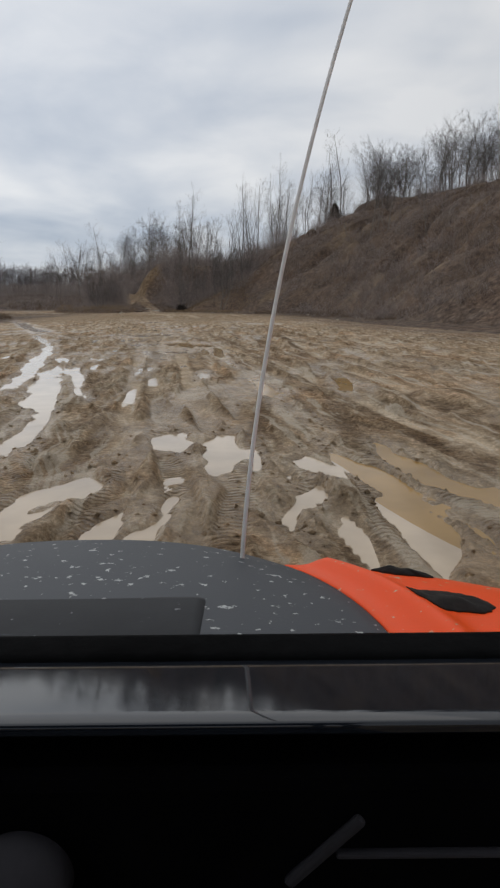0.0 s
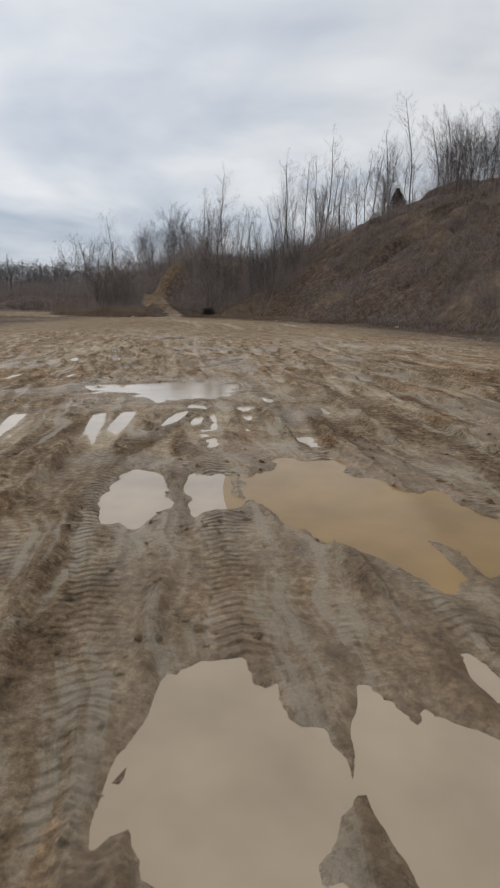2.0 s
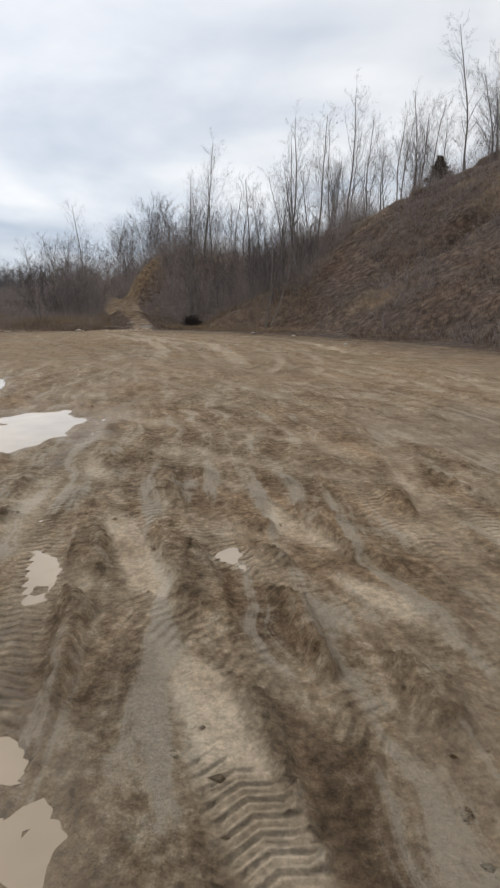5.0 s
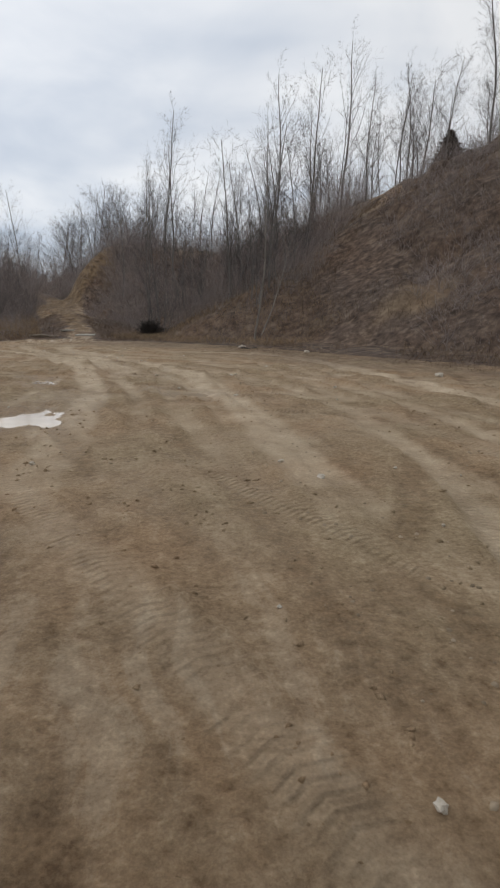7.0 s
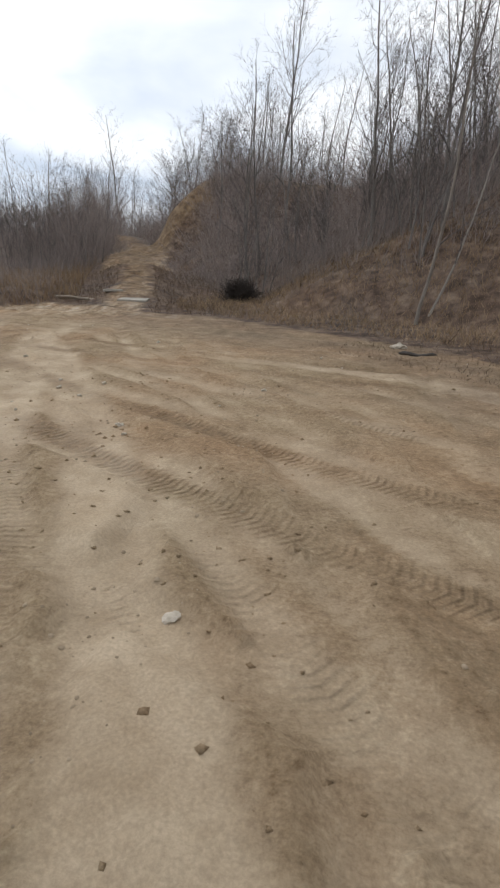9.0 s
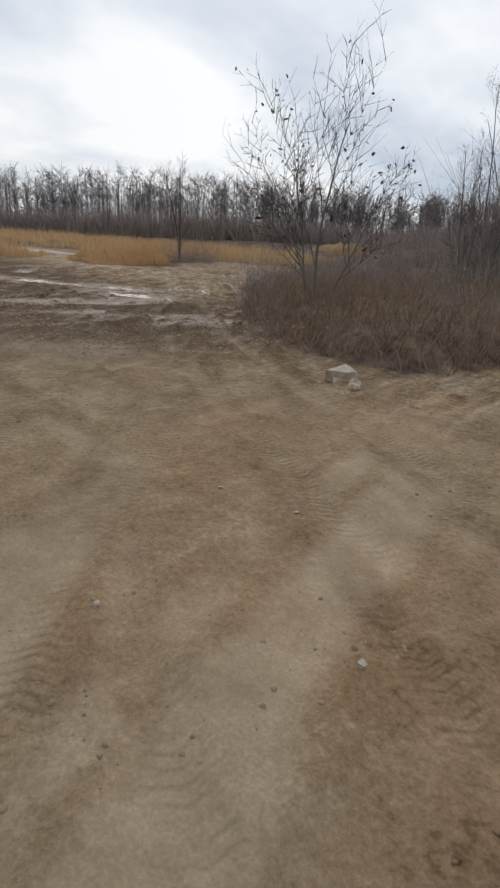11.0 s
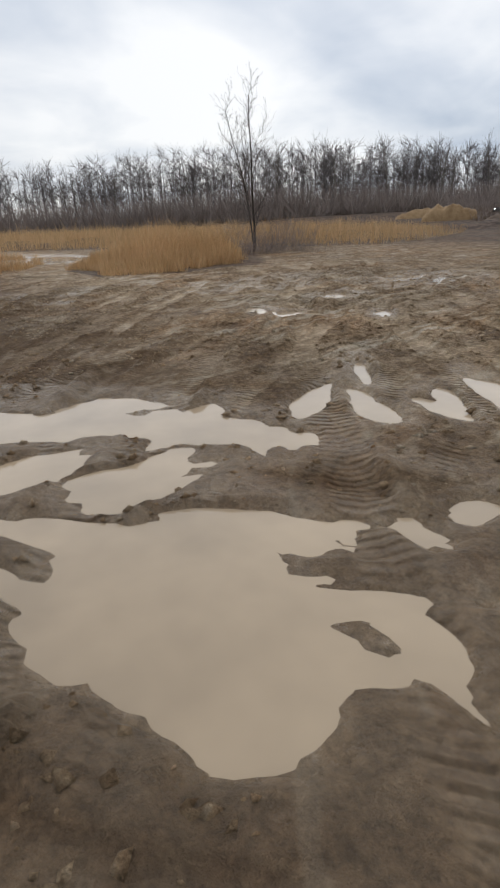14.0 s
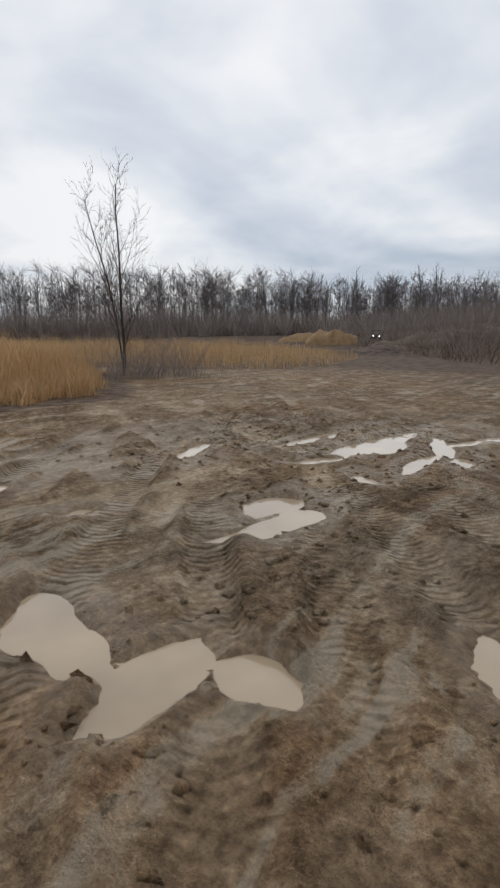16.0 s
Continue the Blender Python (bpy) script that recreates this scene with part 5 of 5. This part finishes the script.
slab("concrete_slab", (1.15, 0.6, 0.08), CONCRETE, "pale broken slab at the trail mouth", "slab", -14.5, 101.3, 8, 4)
slab("concrete_slab", (0.8, 0.5, 0.10), CONCRETE, "small pale slab near the trail", "slab", -16.2, 102.9, 30, -5)
for x, y, size, seed, text in ((-18.4, 96.3, 0.24, 331, "white boulder at the brush edge"), (-17.9, 96.1, 0.13, 335, "pale chunk by the white boulder")):
    stone("boulder", ROCK, seed, size, text, "boulder", 0.75).matrix_world = pose(x, y, float(height(x, y)) + 0.3 * size, 0, 0, 40)
for n, (x, y, size) in enumerate(((-4.3, 94.0, 0.17), (-1.3, 91.0, 0.14), (1.7, 81.0, 0.14), (9.2, 77.0, 0.17), (11.8, 63.0, 0.13))):
    ob = stone("rubble", ROCK, 340 + n, size, "pale chunk of rubble on the grass verge", "rubble", 0.45)
    ob.matrix_world = pose(x, y, float(height(x, y)) + 0.2 * size, 0, 0, x * 40)
    tagged(ob, group="rubble on the verge")


def log(x, y, length, r, turn, label, tilt=0, bark=None):
    f = np.linspace(0, 1, 9)
    pts = np.stack([(f - 0.5) * length, 0.05 * length * np.sin(f * 5 + x), 0.02 * np.sin(f * 9)], 1)
    radii = r * (1 - 0.4 * f) * (1 + 0.1 * np.sin(f * 23))
    radii[0] *= 0.55
    radii[-1] = 0.01
    ob = raw("log", *tube(pts, radii, 9), bark or DEADWOOD, smooth=True)
    ob.matrix_world = pose(x, y, float(height(x, y)) + r * 0.6, 0, tilt, turn)
    return tagged(ob, label, "log")


log(-17.3, 102.4, 3.0, 0.07, 25, "bleached log lying by the trail mouth")
log(-16.6, 101.6, 2.4, 0.055, 10, "bleached branch lying by the trail mouth", 2)
log(-3.9, 92.9, 0.8, 0.045, 5, "dark fallen branch at the foot of the hill", 0, DARK_BARK)


def clods():
    """Crumbs and lumps of churned mud, angular, half sunk."""
    rng = np.random.default_rng(91)
    bv = np.array([(1, 0, 0), (0, 1, 0), (-1, 0, 0), (0, -1, 0), (0, 0, 1), (0, 0, -1)], float)
    bf = np.array([(0, 1, 4), (1, 2, 4), (2, 3, 4), (3, 0, 4), (1, 0, 5), (2, 1, 5), (3, 2, 5), (0, 3, 5)])
    x = np.r_[rng.uniform(-5, 11, 42000), rng.uniform(-13, 4, 20000), rng.uniform(-43, -21, 42000)]
    y = np.r_[15 + 43 * rng.uniform(0, 1, 42000) ** 1.2, rng.uniform(62, 94, 20000), rng.uniform(93, 110, 42000)]
    z = height(x, y)
    ok = (z > WATER_Z + 0.012) & (z < 0.4) & (fbm(x / 1.4, y / 2.2, 95, 3) + rng.uniform(-0.16, 0.16, len(x)) > 0.03)
    x, y, z = x[ok], y[ok], z[ok]
    n = len(x)
    s = (0.01 + 0.034 * rng.uniform(0, 1, n) ** 2.4) * (1 - 0.3 * smooth(58, 66, y) * smooth(-20, -14, x))
    v = bv[None] * (1 + rng.uniform(-0.5, 0.5, (n, 6, 1))) * [1, 1, 0.6] + rng.normal(0, 0.16, (n, 6, 3))
    a = rng.uniform(0, 6.28, n)[:, None]
    v = np.stack([v[:, :, 0] * np.cos(a) - v[:, :, 1] * np.sin(a), v[:, :, 0] * np.sin(a) + v[:, :, 1] * np.cos(a), v[:, :, 2]], 2)
    v = v * s[:, None, None] + np.stack([x, y, z], 1)[:, None]
    f = bf[None] + np.arange(n)[:, None, None] * 6
    ob = raw("mud_clods", v.reshape(-1, 3), f.reshape(-1, 3), MUD)
    at = ob.data.attributes.new("dry", "FLOAT", "POINT")
    at.data.foreach_set("value", np.repeat(smooth(58, 66, y) * smooth(-20, -14, x), 6).astype(np.float32))
    tagged(ob, "loose crumbs and clods of churned mud", "clods", kind="stuff")


def gravel():
    """Small angular gravel strewn over the dry part of the lot."""
    rng = np.random.default_rng(97)
    x, y = rng.uniform(-14, 4, 30000), rng.uniform(66, 95, 30000)
    x[:9000], y[:9000] = rng.uniform(-27, -12, 9000), rng.uniform(88, 98, 9000)
    ok = (fbm(x / 1.1, y / 3.0, 96, 3) + rng.uniform(-0.1, 0.1, len(x)) > 0.04) & (height(x, y) < 0.3)
    x, y = x[ok], y[ok]
    n = len(x)
    s = 0.006 + 0.016 * rng.uniform(0, 1, n) ** 3
    ring = np.arange(5) * 2 * math.pi / 5
    bv = np.concatenate([np.stack([np.cos(ring), np.sin(ring), 0 * ring - 0.15], 1), np.stack([0.7 * np.cos(ring + 0.4), 0.7 * np.sin(ring + 0.4), 0 * ring + 0.45], 1), [(0, 0, 0.6)]])
    k = np.arange(5)
    nxt = (k + 1) % 5
    bf = np.concatenate([np.stack([k, nxt, k + 5], 1), np.stack([nxt, nxt + 5, k + 5], 1), np.stack([k + 5, nxt + 5, 0 * k + 10], 1)])
    v = (bv[None] + rng.normal(0, 0.13, (n, 11, 3))) * s[:, None, None] + np.stack([x, y, height(x, y)], 1)[:, None]
    f = bf[None] + np.arange(n)[:, None, None] * 11
    tagged(raw("gravel", v.reshape(-1, 3), f.reshape(-1, 3), GRAVEL), "small gravel and crumbs on dry mud", "gravel", kind="stuff")


clods()
gravel()


def earth_bank(p, q, tall, deep, material, label):
    """A long lumpy heap of bare earth between two places."""
    n, m = 60, 24
    i, j = np.meshgrid(np.linspace(0, 1, n), np.linspace(-1, 1, m))
    dx, dy = q[0] - p[0], q[1] - p[1]
    ln = math.hypot(dx, dy)
    x = p[0] + dx * i - dy / ln * j * deep
    y = p[1] + dy * i + dx / ln * j * deep
    rise = tall * np.clip(1 - np.abs(j) ** 3.2, 0, 1) * np.clip(np.sin(np.pi * i), 0, 1) ** 0.3 * (1 + 0.9 * fbm(i * 6 + p[0], j * 0 + 1.5, 87, 3))
    z = height(x, y) - 0.25 + rise * (1 + 0.5 * fbm(x / 1.6, y / 1.6, 85, 4)) + 0.3 * fbm(x / 0.7, y / 0.7, 86, 3)
    k = (np.arange(m - 1)[:, None] * n + np.arange(n - 1)).ravel()
    ob = raw("earth_bank", np.stack([x.ravel(), y.ravel(), z.ravel()], 1), np.stack([k, k + 1, k + n + 1, k + n], 1), material, smooth=True)
    return tagged(ob, label, "earth bank", kind="structure")


earth_bank((-84.2, 156.2), (-78.8, 160), 2.1, 1.2, OCHRE_EARTH, "bare ochre earth bank behind the reeds")
earth_bank((-96, 163), (-88, 169), 1.4, 1.8, OCHRE_EARTH, "bare ochre earth bank behind the reeds")
earth_bank((-69, 149), (-56, 156), 1.5, 3.5, BROWN_EARTH, "brown earth heap at the edge of the brush")

# ------------------------------------------------------------ the buggy at the start of the drive
def paint(name, color, rough, speck, amount, dust=0.35, grain=0.15):
    """Moulded or painted panels with dried splashes and scuffs."""
    m = Mat(name, rough, color, spec=0.5)
    co = m.coords()
    wear = m.ramp(m.noise(38, 3, 0.6, co), (amount, 0.0), (amount + 0.05, 1.0))
    film = m.ramp(m.noise(5, 5, 0.6, co), (0.4, 0.0), (0.8, dust))
    c = m.mix(film, color, tuple(0.6 * v + 0.1 for v in color))
    c = m.mix(wear, c, speck)
    r = m.math("ADD", rough, m.math("MULTIPLY", film, 0.5))
    return m.set(Base_Color=c, Roughness=r, Normal=m.bump(m.noise(220, 2, 0.5, co), grain, 0.002))


BLACK_PANEL = paint("black_moulded_panel", (0.020, 0.024, 0.031), 0.5, (0.42, 0.42, 0.40), 0.64, 0.16)
ORANGE_PAINT = paint("orange_body_plastic", (0.90, 0.078, 0.003), 0.4, (0.62, 0.42, 0.28), 0.65, 0.08)
ORANGE_PAINT.node_tree.nodes["Principled BSDF"].inputs["Specular IOR Level"].default_value = 0.2
RUBBER = grainy("black_rubber", (0.003, 0.003, 0.003), (0.008, 0.008, 0.008), 30, 0.9, 0.4, 0.01, None, 0.03)
GLOSS = paint("gloss_black_panel", (0.008, 0.010, 0.014), 0.05, (0.02, 0.02, 0.02), 0.74, 0.02, 0.0)
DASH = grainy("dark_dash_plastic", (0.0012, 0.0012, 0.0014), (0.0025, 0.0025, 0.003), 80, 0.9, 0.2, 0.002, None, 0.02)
GREY_TRIM = grainy("grey_trim", (0.02, 0.019, 0.022), (0.03, 0.028, 0.032), 60, 0.7, 0.15, 0.002, None, 0.2)
WHIP = grainy("whip_glassfibre", (0.74, 0.70, 0.65), (0.90, 0.87, 0.83), 25, 0.5, 0.2, 0.002)
BLACK_MUD = grainy("wet_black_mud", (0.010, 0.008, 0.007), (0.03, 0.024, 0.02), 40, 0.7, 0.6, 0.006, None, 0.15)
STEEL = grainy("dark_steel", (0.03, 0.03, 0.03), (0.07, 0.065, 0.06), 40, 0.5)


SCOOP = paint("scoop_plastic", (0.005, 0.0055, 0.007), 0.7, (0.2, 0.2, 0.2), 0.68)


def skin(name, material, parent, shape, nu, nv, deep, label=""):
    """A panel from a function of (u, v) in 0..1, closed below at the given thickness."""
    top = np.array([shape(i / (nu - 1), j / (nv - 1)) for j in range(nv) for i in range(nu)])
    low = top - [0, 0, deep]
    v = np.concatenate([top, low])
    k = nu * nv
    f = []
    for j in range(nv - 1):
        for i in range(nu - 1):
            a = j * nu + i
            f += [(a, a + 1, a + nu + 1, a + nu), (k + a + nu, k + a + nu + 1, k + a + 1, k + a)]
    for i in range(nu - 1):
        f += [(i + 1, i, k + i, k + i + 1), ((nv - 1) * nu + i, (nv - 1) * nu + i + 1, k + (nv - 1) * nu + i + 1, k + (nv - 1) * nu + i)]
    for j in range(nv - 1):
        f += [(j * nu, (j + 1) * nu, k + (j + 1) * nu, k + j * nu), ((j + 1) * nu + nu - 1, j * nu + nu - 1, k + j * nu + nu - 1, k + (j + 1) * nu + nu - 1)]
    ob = raw(name, v, f, material, parent, label, smooth=True)
    bev = ob.modifiers.new("round", "BEVEL")
    bev.width, bev.segments, bev.limit_method, bev.angle_limit = 0.006, 2, "ANGLE", radians(50)
    return ob


MID = -0.45


def seam(v):
    """Half width of the bonnet from its rear to its nose."""
    return 0.725 - 0.05 * v - 0.143 * v * v


def bonnet_shape(u, v):
    half = seam(v)
    x = MID + (2 * u - 1) * half
    y = 0.915 + v * (0.60 - 0.10 * abs(2 * u - 1) ** 2.5)
    z = 1.225 - 0.045 * v - 0.03 * v**3 - 0.035 * abs(2 * u - 1) ** 2.4
    return x, y, z


def fender_shape(side):
    def shape(u, v):
        inner = seam(v) + 0.004
        x = MID + side * (inner + u * (0.62 - 0.05 * v + 0.1 * v * v))
        y = 0.90 + v * (0.52 - 0.16 * u)
        ridge = 0.028 * math.exp(-(((u - 0.17) / 0.06) ** 2))
        z = 1.19 - 0.045 * v - 0.03 * v**3 + ridge - 0.03 * u + 0.02 * math.sin(u * 3)
        return x, y, z

    return shape


def wheel(parent, x, y):
    bm = bmesh.new()
    cyl(bm, 0.33, 0.25, turn=(0, 90, 0), sides=32)
    bmesh.ops.bevel(bm, geom=[e for e in bm.edges if len(e.link_faces) == 2 and abs(e.calc_face_angle(0)) > 1], offset=0.05, segments=3, affect="EDGES")
    for k in range(22):
        for s in (-1, 1):
            a = 360 / 22 * (k + 0.25 * s)
            m = pose(0, 0, 0, a) @ pose(s * 0.06, 0, 0.335, 0, 0, s * 22)
            bmesh.ops.create_cube(bm, size=1.0, matrix=m @ Matrix.Diagonal((0.11, 0.035, 0.03, 1)))
    tyre = part("wheel", bm, RUBBER, parent)
    tyre.location = (x, y, 0.335)
    bm = bmesh.new()
    cyl(bm, 0.18, 0.26, turn=(0, 90, 0), sides=24)
    for k in range(6):
        m = pose(0, 0, 0, 60 * k)
        bmesh.ops.create_cube(bm, size=1.0, matrix=m @ pose(0, 0, 0.09) @ Matrix.Diagonal((0.275, 0.045, 0.15, 1)))
    part("rim", bm, STEEL, tyre, "dark steel rim")


def buggy():
    root = tagged(new("buggy"), "orange and black muddy off-road buggy with a whip aerial", "vehicle")
    bonnet = skin("bonnet", BLACK_PANEL, root, bonnet_shape, 41, 25, 0.05, "scuffed black moulded bonnet with mud flecks")
    bm = bmesh.new()
    box(bm, (0.72, 0.2, 0.05), (MID, 0.985, 1.195), (-4, 0, 0), 0.024)
    part("scoop", bm, SCOOP, bonnet, "raised dark bonnet scoop", True)
    for side in (-1, 1):
        skin("fender", ORANGE_PAINT, root, fender_shape(side), 31, 21, 0.16, "orange plastic fender splashed with mud")
    bm = bmesh.new()
    box(bm, (2.1, 0.075, 0.09), (MID, 0.872, 1.189), (0, 0, 0), 0.015)
    part("cowl", bm, RUBBER, root, "black cowl bar", True)
    skin("dash_top", GLOSS, root, lambda u, v: (MID + (2 * u - 1) * 1.0, 0.60 + 0.225 * v, 1.302 - 0.067 * v), 15, 7, 0.02, "gloss black shelf mirroring the sky")
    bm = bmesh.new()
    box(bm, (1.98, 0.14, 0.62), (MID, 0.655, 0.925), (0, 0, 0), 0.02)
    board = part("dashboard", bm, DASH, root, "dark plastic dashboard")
    bm = bmesh.new()
    cyl(bm, 0.064, 0.07, (-0.298, 0.56, 1.10), (68, 0, 0), 0.06, 32)
    part("gauge_pod", bm, GREY_TRIM, board, "round grey gauge pod", True)
    bm = bmesh.new()
    box(bm, (0.42, 0.012, 0.008), (0.315, 0.58, 1.121), (0, 0, 0), 0.004)
    part("shelf_edge", bm, GREY_TRIM, board, "grey edge of the dash shelf")
    bm = bmesh.new()
    box(bm, (0.016, 0.012, 0.14), (0.09, 0.58, 1.125), (0, 42, 0), 0.006)
    part("brace", bm, GREY_TRIM, board, "grey diagonal brace")
    # tub, floor and nose below the bonnet
    bm = bmesh.new()
    for side in (-1, 1):
        box(bm, (0.05, 1.6, 0.42), (MID + side * 0.7, -0.1, 0.55), (0, side * 4, 0), 0.015)
    box(bm, (1.36, 2.5, 0.06), (MID, 0.1, 0.38), (0, 0, 0), 0.015)
    box(bm, (1.36, 0.05, 0.5), (MID, -0.92, 0.6), (8, 0, 0), 0.015)
    part("tub", bm, BLACK_PANEL, root, "black lower tub")
    bm = bmesh.new()
    box(bm, (0.8, 0.6, 0.6), (MID, 1.15, 0.78), (6, 0, 0), 0.06)
    box(bm, (0.9, 0.08, 0.1), (MID, 1.47, 0.6), (0, 0, 0), 0.03)
    part("nose", bm, BLACK_PANEL, root, "black nose below the bonnet")
    for side in (-1, 1):
        for y in (1.12, -0.95):
            wheel(root, MID + side * 0.72, y)
    bm = bmesh.new()
    for y in (1.12, -0.95):
        cyl(bm, 0.03, 1.4, (MID, y, 0.335), (0, 90, 0))
        box(bm, (0.2, 0.14, 0.14), (MID, y, 0.36), (0, 0, 0), 0.02)
    part("axle", bm, STEEL, root, "dark steel axles")
    # unseen roof on roll bars, added to keep skylight off the dashboard
    bm = bmesh.new()
    box(bm, (1.5, 1.5, 0.04), (MID, -0.42, 2.09), (0, 0, 0), 0.015)
    part("roof", bm, SCOOP, root, "black roof panel out of view, added to shade the dashboard")
    for side in (-1, 1):
        for y in (-0.2, -1.0):
            bm = bmesh.new()
            cyl(bm, 0.025, 1.42, (MID + side * 0.7, y, 1.38))
            part("roll_bar", bm, STEEL, root, "dark steel roll bar")
    # a clump of wet black mud stuck on the fender, and a lump at its front lip
    flank = fender_shape(1)
    for k, (cu, cv, su, sv) in enumerate(((0.31, 0.44, 0.135, 0.13), (0.42, 0.95, 0.1, 0.06))):
        def lump(u, v):
            a, r = 2 * math.pi * u, v
            edge = 1 + 0.3 * noise.noise(Vector((math.cos(a) * 1.6, math.sin(a) * 1.6, 3.7 + 5 * k))) + 0.2 * noise.noise(Vector((math.cos(a) * 6, math.sin(a) * 6, k)))
            x, y, z = flank(cu + su * r * edge * math.cos(a), min(cv + sv * r * edge * math.sin(a), 0.995))
            return x, y, z + 0.003 + 0.016 * (1 - r**2) * (1 + 0.5 * noise.noise(Vector((x * 30, y * 30, k))))
        skin("mud_splat", BLACK_MUD, root, lump, 41, 9, 0.004, "clump of wet black mud on the orange fender")
    # whip aerial, bowed by the wind
    n = 26
    f = np.linspace(0, 1, n)
    pts = np.stack([-0.028 + 0.12 * f + 0.36 * f**2, 1.375 + 0.1 * f, 1.085 + 1.95 * f], 1)
    raw("whip", *tube(pts, 0.0062 - 0.0028 * f, 10), WHIP, root, "thin whitish whip aerial", True)
    bm = bmesh.new()
    cyl(bm, 0.016, 0.05, (-0.028, 1.375, 1.095))
    part("whip_mount", bm, STEEL, root, "dark whip mount")
    root.matrix_world = pose(9.487, 12.153, 0.0, 0, 0, 6.04)
    return root


buggy()


# ------------------------------------------------------------ the distant vehicle
def emitter(name, color, power):
    m = Mat(name, 0.3, color)
    m.b.inputs["Emission Color"].default_value = (*color, 1)
    m.b.inputs["Emission Strength"].default_value = power
    return m.m


LAMP = emitter("lit_headlamp", (1.0, 0.98, 0.92), 6.0)


def distant_vehicle():
    root = tagged(new("utility_vehicle"), "small dark utility vehicle with lit headlights by the woods", "vehicle")
    bm = bmesh.new()
    box(bm, (1.5, 2.6, 0.45), (0, 0, 0.75), (0, 0, 0), 0.08)
    box(bm, (1.3, 0.8, 0.2), (0, -0.8, 1.02), (-8, 0, 0), 0.06)
    part("body", bm, BLACK_PANEL, root)
    bm = bmesh.new()
    for x in (-0.65, 0.65):
        for y in (-0.3, 0.8):
            box(bm, (0.06, 0.06, 0.9), (x, y, 1.35), (0, 0, 0), 0.015)
    box(bm, (1.42, 1.3, 0.06), (0, 0.25, 1.82), (0, 0, 0), 0.02)
    part("roll_cage", bm, STEEL, root)
    for x in (-0.5, 0.5):
        bm = bmesh.new()
        cyl(bm, 0.10, 0.06, (x, -1.33, 0.95), (90, 0, 0))
        part("headlight", bm, LAMP, root, "lit white headlight", True)
    for x in (-0.7, 0.7):
        for y in (-0.9, 0.9):
            wheel(root, x, y)
    return root


UTV = distant_vehicle()
UTV.matrix_world = pose(-80.2, 165.6, float(height(-80.2, 165.6)) - 0.02, 0, 0, 38) @ Matrix.Diagonal((0.8, 0.8, 0.8, 1))
